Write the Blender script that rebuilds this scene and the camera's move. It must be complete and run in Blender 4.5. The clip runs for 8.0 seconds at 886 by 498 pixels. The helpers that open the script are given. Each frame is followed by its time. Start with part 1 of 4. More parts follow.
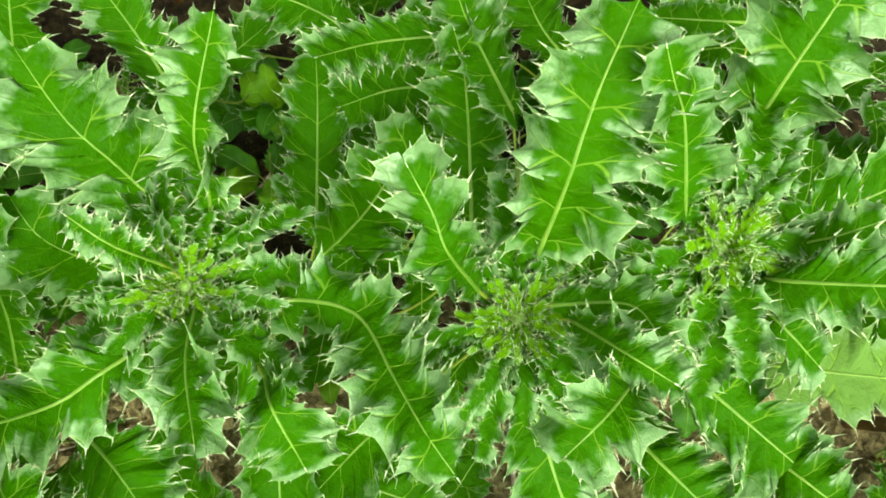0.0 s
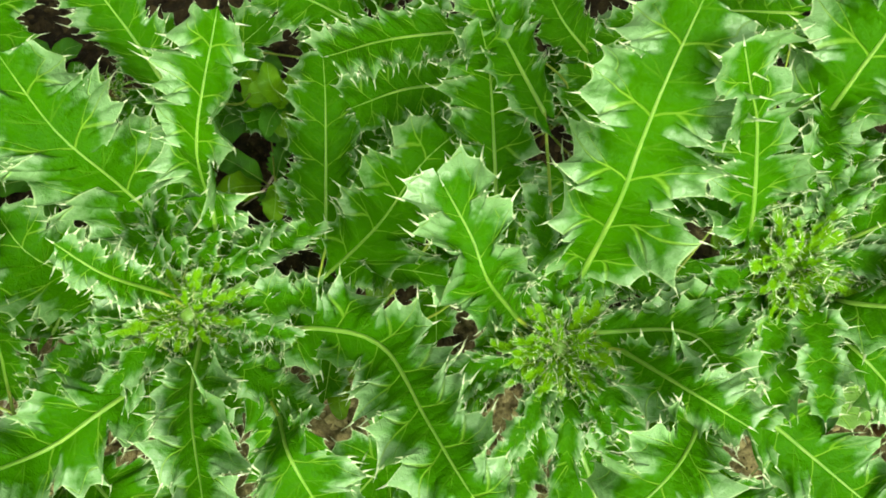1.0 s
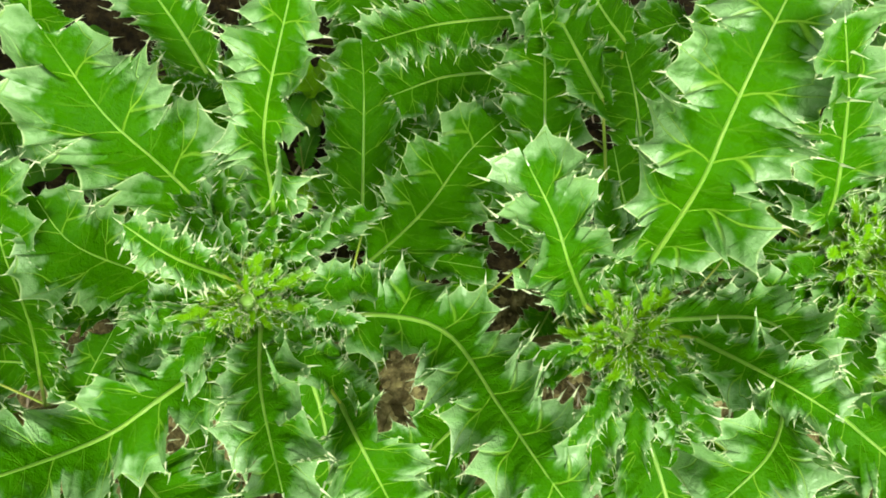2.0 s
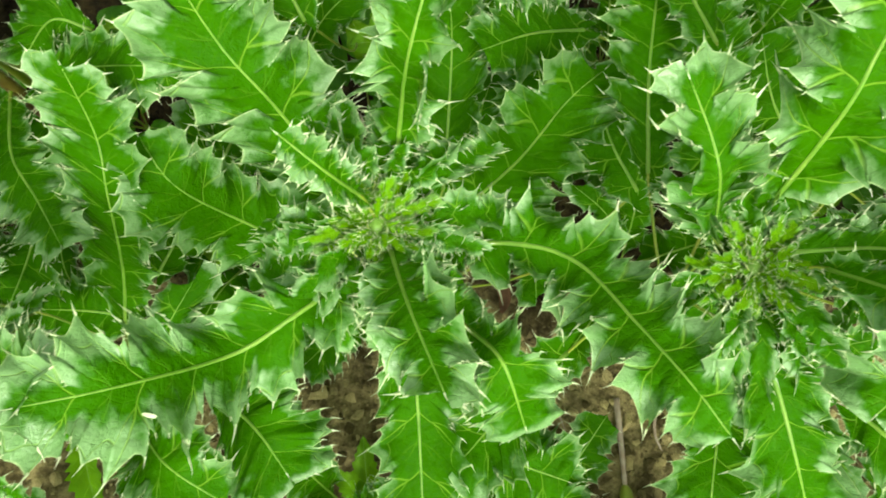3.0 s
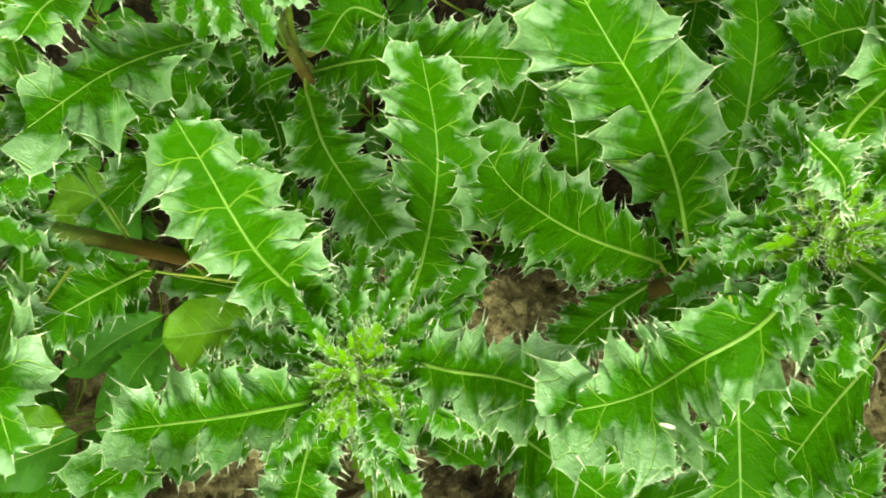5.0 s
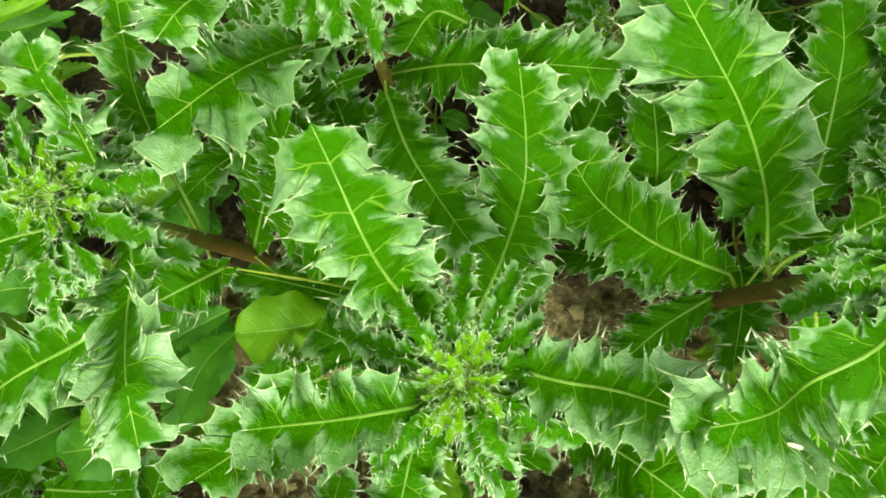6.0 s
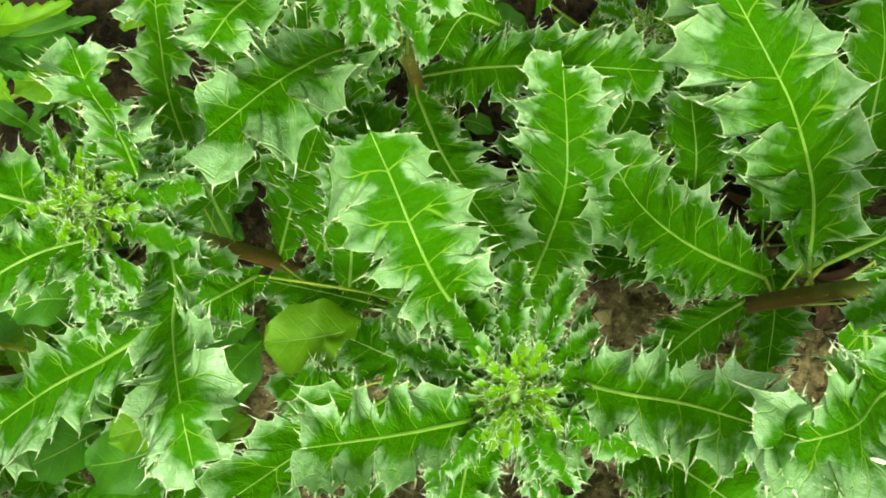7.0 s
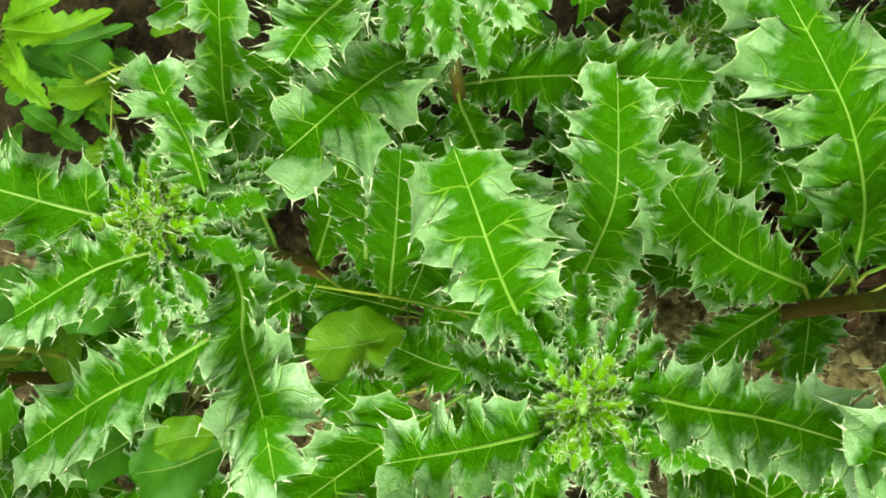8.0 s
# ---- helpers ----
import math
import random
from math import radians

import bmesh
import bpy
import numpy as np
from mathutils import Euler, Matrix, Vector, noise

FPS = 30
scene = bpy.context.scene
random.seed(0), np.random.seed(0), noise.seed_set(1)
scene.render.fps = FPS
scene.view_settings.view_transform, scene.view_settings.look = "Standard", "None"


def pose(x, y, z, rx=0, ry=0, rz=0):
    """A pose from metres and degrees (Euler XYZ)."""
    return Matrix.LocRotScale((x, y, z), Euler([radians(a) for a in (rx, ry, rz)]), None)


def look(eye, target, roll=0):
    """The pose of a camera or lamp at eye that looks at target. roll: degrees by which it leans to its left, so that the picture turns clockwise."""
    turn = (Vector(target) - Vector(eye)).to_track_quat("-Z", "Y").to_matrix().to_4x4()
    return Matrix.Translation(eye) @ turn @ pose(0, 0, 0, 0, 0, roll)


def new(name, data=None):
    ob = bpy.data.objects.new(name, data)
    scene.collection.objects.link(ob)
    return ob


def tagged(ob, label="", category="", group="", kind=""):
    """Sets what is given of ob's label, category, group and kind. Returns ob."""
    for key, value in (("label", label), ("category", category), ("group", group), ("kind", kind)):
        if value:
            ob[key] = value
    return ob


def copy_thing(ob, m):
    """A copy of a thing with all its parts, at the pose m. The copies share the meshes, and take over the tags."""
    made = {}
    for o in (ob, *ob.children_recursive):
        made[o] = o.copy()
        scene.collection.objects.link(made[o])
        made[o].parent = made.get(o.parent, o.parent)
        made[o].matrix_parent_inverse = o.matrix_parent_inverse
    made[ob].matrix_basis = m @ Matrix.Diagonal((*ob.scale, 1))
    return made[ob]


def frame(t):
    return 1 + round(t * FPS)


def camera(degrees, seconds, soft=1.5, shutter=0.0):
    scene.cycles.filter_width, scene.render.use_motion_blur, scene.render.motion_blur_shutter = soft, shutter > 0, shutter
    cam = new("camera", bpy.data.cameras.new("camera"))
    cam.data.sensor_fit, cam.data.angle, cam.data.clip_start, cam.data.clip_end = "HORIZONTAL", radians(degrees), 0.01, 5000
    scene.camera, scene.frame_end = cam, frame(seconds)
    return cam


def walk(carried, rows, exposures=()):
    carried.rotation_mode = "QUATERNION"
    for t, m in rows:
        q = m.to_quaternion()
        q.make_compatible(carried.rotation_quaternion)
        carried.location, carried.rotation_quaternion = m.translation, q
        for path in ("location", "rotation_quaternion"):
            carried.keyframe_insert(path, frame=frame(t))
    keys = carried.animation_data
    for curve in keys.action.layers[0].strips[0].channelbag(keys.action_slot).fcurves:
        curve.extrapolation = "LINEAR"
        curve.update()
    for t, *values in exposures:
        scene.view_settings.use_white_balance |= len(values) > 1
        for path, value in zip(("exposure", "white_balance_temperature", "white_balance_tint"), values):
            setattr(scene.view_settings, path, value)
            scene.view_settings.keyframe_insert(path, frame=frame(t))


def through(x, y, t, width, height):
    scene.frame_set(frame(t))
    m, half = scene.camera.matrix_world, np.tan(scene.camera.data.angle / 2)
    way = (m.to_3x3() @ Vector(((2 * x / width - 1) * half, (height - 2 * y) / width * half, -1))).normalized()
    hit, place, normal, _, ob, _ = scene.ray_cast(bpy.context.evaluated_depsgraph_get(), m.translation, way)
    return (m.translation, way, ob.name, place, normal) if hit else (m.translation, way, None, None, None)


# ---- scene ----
cam = camera(58.9, 8.0, soft=1.8, shutter=0.2)
METRES, EYE, TILT, LEAN, TURN = 0.42, 0.82, -80.0, 0.0, 0.0
ROWS = [
    (0.0, 0.0, 0.0, 0.0, 0.0, 0.0, -0.0),
    (0.5, 0.0013, 0.0605, -0.0037, -0.05, -0.4, 0.24),
    (1.0, -0.0353, 0.0916, 0.0303, -0.16, -0.55, 0.69),
    (2.5, -0.1478, 0.1061, -0.0039, -0.21, -0.86, -0.25),
    (3.0, -0.2189, 0.0945, -0.053, 0.82, -0.99, -1.0),
    (3.5, -0.3052, 0.0821, -0.0661, 2.46, -0.98, -1.12),
    (4.0, -0.4199, 0.0755, -0.0715, 3.77, -1.15, -1.3),
    (4.5, -0.5327, 0.1023, -0.0517, 4.03, -1.8, -1.7),
    (6.0, -0.7251, 0.0842, -0.0432, 5.7, -2.42, -4.57),
    (6.5, -0.7383, 0.0947, -0.0387, 5.87, -2.24, -4.49),
    (7.0, -0.7831, 0.1027, -0.0415, 5.69, -2.27, -4.11),
    (7.5, -0.8278, 0.098, -0.0363, 5.68, -2.3, -4.02),
    (8.0, -0.8549, 0.0926, -0.0326, 5.67, -2.28, -4.14),
]
EXPOSURE, KELVIN, TINT = 1.22, 6700, 5
walk(cam, [(t, pose(0, 0, EYE, TILT, LEAN, TURN) @ pose(METRES * x, METRES * y, METRES * z, 90 + pitch, roll, yaw)) for t, x, y, z, yaw, pitch, roll in ROWS],
     [(0.0, EXPOSURE, KELVIN, TINT), (8.0, EXPOSURE, KELVIN, TINT)])

# ---- light: a bright overcast sky ----
world = bpy.data.worlds.new("sky")
scene.world = world
world.use_nodes = True
wt = world.node_tree
sky = wt.nodes.new("ShaderNodeTexSky")
sky.sky_type, sky.sun_disc = "NISHITA", False
sky.sun_elevation, sky.sun_rotation = radians(58), radians(166)
sky.air_density, sky.dust_density, sky.ozone_density = 1.0, 6.0, 1.0
cloud = wt.nodes.new("ShaderNodeHueSaturation")
cloud.inputs["Saturation"].default_value = 0.12
wt.links.new(sky.outputs[0], cloud.inputs["Color"])
wt.links.new(cloud.outputs[0], wt.nodes["Background"].inputs[0])
wt.nodes["Background"].inputs[1].default_value = 0.138
sun_data = bpy.data.lights.new("sun", "SUN")
sun_data.energy, sun_data.angle, sun_data.color = 1.2, radians(18), (1.0, 0.97, 0.92)
sun = new("sun", sun_data)
sun.matrix_world = look((0.45, -1.85, 3.05), (0, 0, 0))

# ---- materials ----
def material(name, build):
    m = bpy.data.materials.new(name)
    m.use_nodes = True
    t = m.node_tree
    t.nodes.clear()
    out = t.nodes.new("ShaderNodeOutputMaterial")
    t.links.new(build(Nodes(t)), out.inputs[0])
    return m


class Nodes:
    """Short words for the nodes of one material."""

    def __init__(self, tree):
        self.t = tree

    def put(self, socket, value):
        if isinstance(value, bpy.types.NodeSocket):
            self.t.links.new(value, socket)
        elif isinstance(value, tuple) and len(value) == 3 and socket.type == "RGBA":
            socket.default_value = (*value, 1)
        else:
            socket.default_value = value

    def node(self, kind, **inputs):
        n = self.t.nodes.new("ShaderNode" + kind)
        for k, v in inputs.items():
            self.put(n.inputs[k.replace("_", " ")], v)
        return n

    def math(self, op, a, b=0.0, c=0.0):
        n = self.t.nodes.new("ShaderNodeMath")
        n.operation = op
        for i, v in enumerate((a, b, c)):
            self.put(n.inputs[i], v)
        return n.outputs[0]

    def ramp(self, value, lo, hi, a=0.0, b=1.0):
        n = self.t.nodes.new("ShaderNodeMapRange")
        n.interpolation_type = "SMOOTHSTEP"
        for i, v in enumerate((value, lo, hi, a, b)):
            self.put(n.inputs[i], v)
        return n.outputs[0]

    def mix(self, f, a, b, mode="MIX"):
        n = self.t.nodes.new("ShaderNodeMix")
        n.data_type, n.blend_type = "RGBA", mode
        self.put(n.inputs[0], f), self.put(n.inputs[6], a), self.put(n.inputs[7], b)
        return n.outputs[2]

    def noise(self, scale, detail=3.0, where=None, rough=0.55):
        n = self.node("TexNoise", Scale=scale, Detail=detail, Roughness=rough)
        if where:
            self.t.links.new(where, n.inputs["Vector"])
        return n.outputs[0]

    def place(self):
        return self.t.nodes.new("ShaderNodeTexCoord").outputs["Object"]

    def random(self):
        return self.t.nodes.new("ShaderNodeObjectInfo").outputs["Random"]

    def bump(self, height, strength, distance):
        n = self.node("Bump", Height=height, Strength=strength, Distance=distance)
        return n.outputs[0]

    def surface(self, colour, rough, normal=None, spec=0.5, thin=None, through=0.3):
        p = self.node("BsdfPrincipled", Base_Color=colour, Roughness=rough)
        self.put(p.inputs["Specular IOR Level"], spec)
        if normal:
            self.t.links.new(normal, p.inputs["Normal"])
        if thin is None:
            return p.outputs[0]
        tr = self.node("BsdfTranslucent", Color=thin)
        if normal:
            self.t.links.new(normal, tr.inputs["Normal"])
        mixed = self.t.nodes.new("ShaderNodeMixShader")
        mixed.inputs[0].default_value = through
        self.t.links.new(p.outputs[0], mixed.inputs[1])
        self.t.links.new(tr.outputs[0], mixed.inputs[2])
        return mixed.outputs[0]


def thistle_leaf(n, young=False, under=False):
    uv = n.node("UVMap")
    uv.uv_map = "lobes"
    sep = n.node("SeparateXYZ", Vector=uv.outputs[0])
    obj, rnd = n.place(), n.random()
    wob = n.noise(90, 2, obj)
    p = n.math("ADD", sep.outputs[0], n.math("MULTIPLY_ADD", wob, 0.03, -0.015))
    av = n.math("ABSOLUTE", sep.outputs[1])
    straight = n.math("ABSOLUTE", n.math("SUBTRACT", n.math("FRACT", p), 0.5))
    p = n.math("ADD", p, n.math("MULTIPLY", n.math("SUBTRACT", 1.0, av), 0.34))
    fr = n.math("ABSOLUTE", n.math("SUBTRACT", n.math("FRACT", p), 0.5))
    # side veins: one to each lobe, forked towards its teeth
    w1 = n.ramp(av, 0.0, 1.0, 0.032, 0.009)
    main = n.ramp(fr, n.math("MULTIPLY", w1, 0.35), w1, 1.0, 0.0)
    fork = n.math("ABSOLUTE", n.math("SUBTRACT", fr, n.math("MULTIPLY", n.math("MAXIMUM", n.math("SUBTRACT", av, 0.28), 0.0), 0.42)))
    forked = n.math("MULTIPLY", n.ramp(fork, 0.004, 0.018, 0.8, 0.0), n.ramp(av, 0.26, 0.34))
    back = n.math("ABSOLUTE", n.math("SUBTRACT", n.math("SUBTRACT", 0.5, fr), n.math("MULTIPLY", av, 0.16)))
    minor = n.math("MULTIPLY", n.ramp(back, 0.005, 0.022, 0.22, 0.0), n.ramp(av, 0.5, 0.3))
    vein = n.math("MAXIMUM", n.math("MAXIMUM", main, forked), minor)
    vor = n.node("TexVoronoi", Scale=150.0, Vector=obj)
    vor.feature = "DISTANCE_TO_EDGE"
    net = n.ramp(vor.outputs[0], 0.0, 0.07, 1.0, 0.0)
    # pleats that run out to the teeth
    pleat = n.math("MULTIPLY", n.math("COSINE", n.math("MULTIPLY", straight, 22.4)), n.ramp(av, 0.4, 0.9))
    # blade: saturated green along the midrib; lobes waxy grey-green with sky sheen painted in
    blotch = n.noise(38, 4, obj)
    patch = n.noise(95, 4, obj)
    fine = n.noise(420, 3, obj)
    deep = n.mix(blotch, (0.012, 0.072, 0.0002), (0.042, 0.178, 0.0005))
    deep = n.mix(n.math("MULTIPLY", rnd, 0.5), deep, (0.023, 0.117, 0.0006))
    if under:
        deep = n.mix(0.7, deep, (0.19, 0.36, 0.07))
    if young:
        deep = n.mix(0.54, deep, (0.17, 0.39, 0.005))
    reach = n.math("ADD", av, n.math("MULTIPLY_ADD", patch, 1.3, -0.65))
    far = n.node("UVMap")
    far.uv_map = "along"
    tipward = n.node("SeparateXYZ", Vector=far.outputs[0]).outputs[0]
    # the pleats' ridges are lightened in the colour, as if they caught light
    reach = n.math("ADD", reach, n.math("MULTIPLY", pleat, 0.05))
    # paler towards the tip, by an amount set for each leaf
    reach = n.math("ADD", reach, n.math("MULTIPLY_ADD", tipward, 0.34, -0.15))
    wax_sheen = n.ramp(reach, 0.54, 1.06)
    col = n.mix(n.math("MULTIPLY", wax_sheen, 0.26 if young else 0.56), deep, (0.262, 0.462, 0.172))
    col = n.mix(n.math("MULTIPLY", n.ramp(fine, 0.52, 0.8), 0.10), col, (0.16, 0.34, 0.05))
    col = n.mix(n.math("MULTIPLY", net, 0.05), col, (0.13, 0.36, 0.02))
    col = n.mix(n.math("MULTIPLY", vein, 0.55), col, (0.21, 0.43, 0.03))
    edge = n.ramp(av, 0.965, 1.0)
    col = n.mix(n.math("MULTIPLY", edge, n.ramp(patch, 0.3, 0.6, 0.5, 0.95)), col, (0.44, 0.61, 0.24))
    relief = n.math("SUBTRACT", n.math("ADD", n.math("MULTIPLY", patch, 1.5), n.math("ADD", n.math("MULTIPLY", n.noise(230, 3, obj), 0.9), n.math("MULTIPLY", fine, 0.25))), n.math("ADD", n.math("MULTIPLY", vein, 0.7), n.math("MULTIPLY", net, 0.07)))
    relief = n.math("ADD", relief, n.math("MULTIPLY", pleat, 0.10))
    normal = n.bump(relief, 0.65, 0.0021)
    rough = n.ramp(blotch, 0.3, 0.75, 0.32, 0.46)
    thin = n.mix(n.math("MULTIPLY", vein, 0.5), (0.13, 0.48, 0.002), (0.34, 0.6, 0.03))
    shine = n.ramp(wax_sheen, 0.0, 1.0, 0.02, 0.55)
    return n.surface(col, rough, normal, shine, thin, 0.15)


def plain(a, b, scale, rough, through=None, spec=0.4, relief=0.3, depth=0.001):
    def build(n):
        obj = n.place()
        f = n.noise(scale, 4, obj)
        g = n.noise(scale * 7, 3, obj)
        col = n.mix(n.ramp(f, 0.3, 0.7), a, b)
        col = n.mix(n.math("MULTIPLY", n.random(), 0.25), col, tuple(0.6 * c for c in a))
        return n.surface(col, rough, n.bump(n.math("MULTIPLY_ADD", g, 0.4, f), relief, depth), spec, through, 0.3)
    return build


def soft_leaf(a, b, through):
    """A smooth weed leaf with pale side veins and puckers between them."""
    def build(n):
        uv = n.node("UVMap")
        uv.uv_map = "lobes"
        sep = n.node("SeparateXYZ", Vector=uv.outputs[0])
        obj = n.place()
        av = n.math("ABSOLUTE", sep.outputs[1])
        p = n.math("ADD", sep.outputs[0], n.math("MULTIPLY_ADD", n.noise(70, 2, obj), 0.3, -0.15))
        p = n.math("SUBTRACT", p, n.math("MULTIPLY", av, 0.9))
        fr = n.math("ABSOLUTE", n.math("SUBTRACT", n.math("FRACT", p), 0.5))
        vein = n.math("MULTIPLY", n.ramp(fr, 0.01, 0.06, 1.0, 0.0), n.ramp(av, 0.95, 0.4))
        f, g = n.noise(45, 4, obj), n.noise(300, 3, obj)
        col = n.mix(n.ramp(f, 0.3, 0.7), a, b)
        col = n.mix(n.math("MULTIPLY", n.random(), 0.3), col, tuple(0.55 * c for c in a))
        col = n.mix(n.math("MULTIPLY", vein, 0.4), col, tuple(min(0.6, 1.5 * c + 0.02) for c in b))
        puck = n.math("SUBTRACT", n.math("MULTIPLY_ADD", g, 0.3, n.math("MULTIPLY", n.noise(110, 3, obj), 1.2)), n.math("MULTIPLY", vein, 0.25))
        return n.surface(col, 0.5, n.bump(puck, 0.5, 0.0018), 0.2, through, 0.3)
    return build


def soil_look(n, loose=False):
    """Brown soil, leaf shade painted in dark, and dry, lit patches and the bare strip pale grey-brown; loose crumbs
    differ one from another.
    """
    obj = n.place()
    a, b, c = n.noise(9, 5, obj), n.noise(70, 5, obj, 0.65), n.noise(420, 4, obj, 0.7)
    if loose:
        b = n.math("MULTIPLY_ADD", n.t.nodes.new("ShaderNodeNewGeometry").outputs["Random Per Island"], 0.55, n.math("MULTIPLY", b, 0.55))
    spot = n.node("SeparateXYZ", Vector=obj)
    across = spot.outputs[1]
    ends = n.ramp(n.math("ABSOLUTE", n.math("ADD", spot.outputs[0], 0.25)), 0.55, 1.1)
    # dry also carries the open light on the bare strip, put into the colour
    dry = n.ramp(n.math("SUBTRACT", a, n.math("MULTIPLY", n.math("ABSOLUTE", n.math("ADD", across, 0.05)), 1.9)), 0.16, 0.46)
    dry = n.math("MULTIPLY", dry, n.math("SUBTRACT", 1.0, ends))
    # dark stands in for the shade between the leaves
    dark = n.mix(n.ramp(b, 0.35, 0.75), (0.013, 0.009, 0.002), (0.060, 0.045, 0.014))
    pale = n.mix(n.ramp(b, 0.3, 0.78), (0.085, 0.068, 0.020), (0.50, 0.425, 0.175))
    col = n.mix(dry, dark, pale)
    col = n.mix(n.ramp(c, 0.5, 0.75, 0.0, 0.6), col, (0.014, 0.009, 0.002))
    h = n.math("MULTIPLY_ADD", b, 1.0, n.math("MULTIPLY", c, 0.5))
    return n.surface(col, 0.93, n.bump(h, 0.9, 0.006), 0.2)


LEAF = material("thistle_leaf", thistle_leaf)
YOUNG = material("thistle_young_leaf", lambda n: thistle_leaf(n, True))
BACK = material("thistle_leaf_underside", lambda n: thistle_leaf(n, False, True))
STALK = material("leaf_stalk", plain((0.15, 0.27, 0.012), (0.29, 0.37, 0.035), 40, 0.5, None))
RIB = material("thistle_midrib", plain((0.16, 0.37, 0.03), (0.27, 0.48, 0.06), 60, 0.42, (0.4, 0.65, 0.1)))
SOFT_SPINE = material("young_spine", plain((0.52, 0.70, 0.12), (0.72, 0.82, 0.26), 200, 0.4, (0.55, 0.8, 0.2)))
SPINE = material("thistle_spine", plain((0.56, 0.72, 0.34), (0.78, 0.85, 0.54), 200, 0.4, (0.7, 0.8, 0.45)))


def stem_look(n):
    """Reddish brown below, green towards the top."""
    obj = n.place()
    z = n.node("SeparateXYZ", Vector=obj).outputs[2]
    f = n.noise(24, 4, obj)
    red = n.mix(n.ramp(f, 0.3, 0.7), (0.085, 0.038, 0.008), (0.13, 0.085, 0.012))
    green = n.mix(f, (0.12, 0.28, 0.03), (0.22, 0.40, 0.06))
    col = n.mix(n.ramp(n.math("ADD", z, n.math("MULTIPLY_ADD", f, 0.1, -0.05)), 0.22, 0.40), red, green)
    return n.surface(col, 0.5, n.bump(n.noise(150, 3, obj), 0.5, 0.001), 0.4)


STEM = material("thistle_stem", stem_look)
SOIL = material("soil", soil_look)
CRUMB = material("soil_crumb", lambda n: soil_look(n, True))
STRAW = material("dry_stalk", plain((0.34, 0.27, 0.17), (0.46, 0.40, 0.28), 80, 0.75, None, 0.3, 0.5))
LITTER = material("dead_leaf", plain((0.05, 0.026, 0.011), (0.14, 0.075, 0.03), 60, 0.8, (0.3, 0.16, 0.06), 0.3, 0.6))
STRAWLEAF = material("yellowed_leaf", plain((0.30, 0.30, 0.03), (0.36, 0.34, 0.06), 45, 0.45, (0.5, 0.5, 0.06)))
WEED = material("weed_leaf", soft_leaf((0.035, 0.15, 0.004), (0.07, 0.26, 0.008), (0.15, 0.5, 0.01)))
PALE = material("weed_light_leaf", soft_leaf((0.08, 0.23, 0.002), (0.15, 0.36, 0.004), (0.28, 0.58, 0.01)))

# ---- mesh helpers ----
def mesh_object(name, verts, faces, mat, parent=None, uvs=None, smooth=True, along=None):
    me = bpy.data.meshes.new(name)
    me.from_pydata([tuple(v) for v in verts], [], faces)
    if uvs is not None:
        layer = me.uv_layers.new(name="lobes")
        idx = np.zeros(len(me.loops), np.int32)
        me.loops.foreach_get("vertex_index", idx)
        layer.data.foreach_set("uv", np.asarray(uvs, np.float32)[idx].ravel())
    if along is not None:
        layer = me.uv_layers.new(name="along")
        layer.data.foreach_set("uv", np.asarray(along, np.float32)[idx].ravel())
    if smooth:
        me.polygons.foreach_set("use_smooth", [True] * len(me.polygons))
    me.materials.append(mat)
    ob = new(name, me)
    ob.parent = parent
    return ob


def spline(points, count):
    """Smooth curve through the points, evenly spaced, with its tangents."""
    p = np.array(points, float)
    p = np.vstack([2 * p[0] - p[1], p, 2 * p[-1] - p[-2]])
    out = []
    for i in range(1, len(p) - 2):
        t = np.linspace(0, 1, 24, endpoint=False)[:, None]
        a, b, c, d = p[i - 1], p[i], p[i + 1], p[i + 2]
        out.append(0.5 * (2 * b + (c - a) * t + (2 * a - 5 * b + 4 * c - d) * t**2 + (3 * b - a - 3 * c + d) * t**3))
    out = np.vstack(out + [p[-2][None]])
    s = np.r_[0, np.cumsum(np.linalg.norm(np.diff(out, axis=0), axis=1))]
    at = np.linspace(0, s[-1], count) if np.isscalar(count) else np.asarray(count) * s[-1]
    q = np.stack([np.interp(at, s, out[:, k]) for k in range(3)], 1)
    eps = s[-1] * 0.02
    ahead = np.stack([np.interp(at + eps, s, out[:, k]) - np.interp(at - eps, s, out[:, k]) for k in range(3)], 1)
    ahead /= np.linalg.norm(ahead, axis=1)[:, None] + 1e-12
    return q, ahead, s[-1]


def tube(points, radii, sides=8, flat=1.0, ridge=0.0):
    """Verts and faces of a tapered tube with rounded ends."""
    q, t, _ = points
    up = np.array([0, 0, 1.0])
    side = np.cross(t, up)
    small = np.linalg.norm(side, axis=1) < 0.15
    side[small] = np.cross(t[small], (0, 1.0, 0))
    side /= np.linalg.norm(side, axis=1)[:, None]
    nor = np.cross(side, t)
    ang = np.arange(sides) * 2 * math.pi / sides
    r = np.asarray(radii)[:, None, None]
    wave = (1 + ridge * np.cos(ang * sides / 2))[None, :, None]
    v = q[:, None] + r * wave * (np.cos(ang)[None, :, None] * side[:, None] + flat * np.sin(ang)[None, :, None] * nor[:, None])
    n = len(q)
    faces = [(i * sides + j, i * sides + (j + 1) % sides, (i + 1) * sides + (j + 1) % sides, (i + 1) * sides + j)
             for i in range(n - 1) for j in range(sides)]
    faces += [tuple(range(sides))[::-1], tuple((n - 1) * sides + j for j in range(sides))]
    return v.reshape(-1, 3), faces


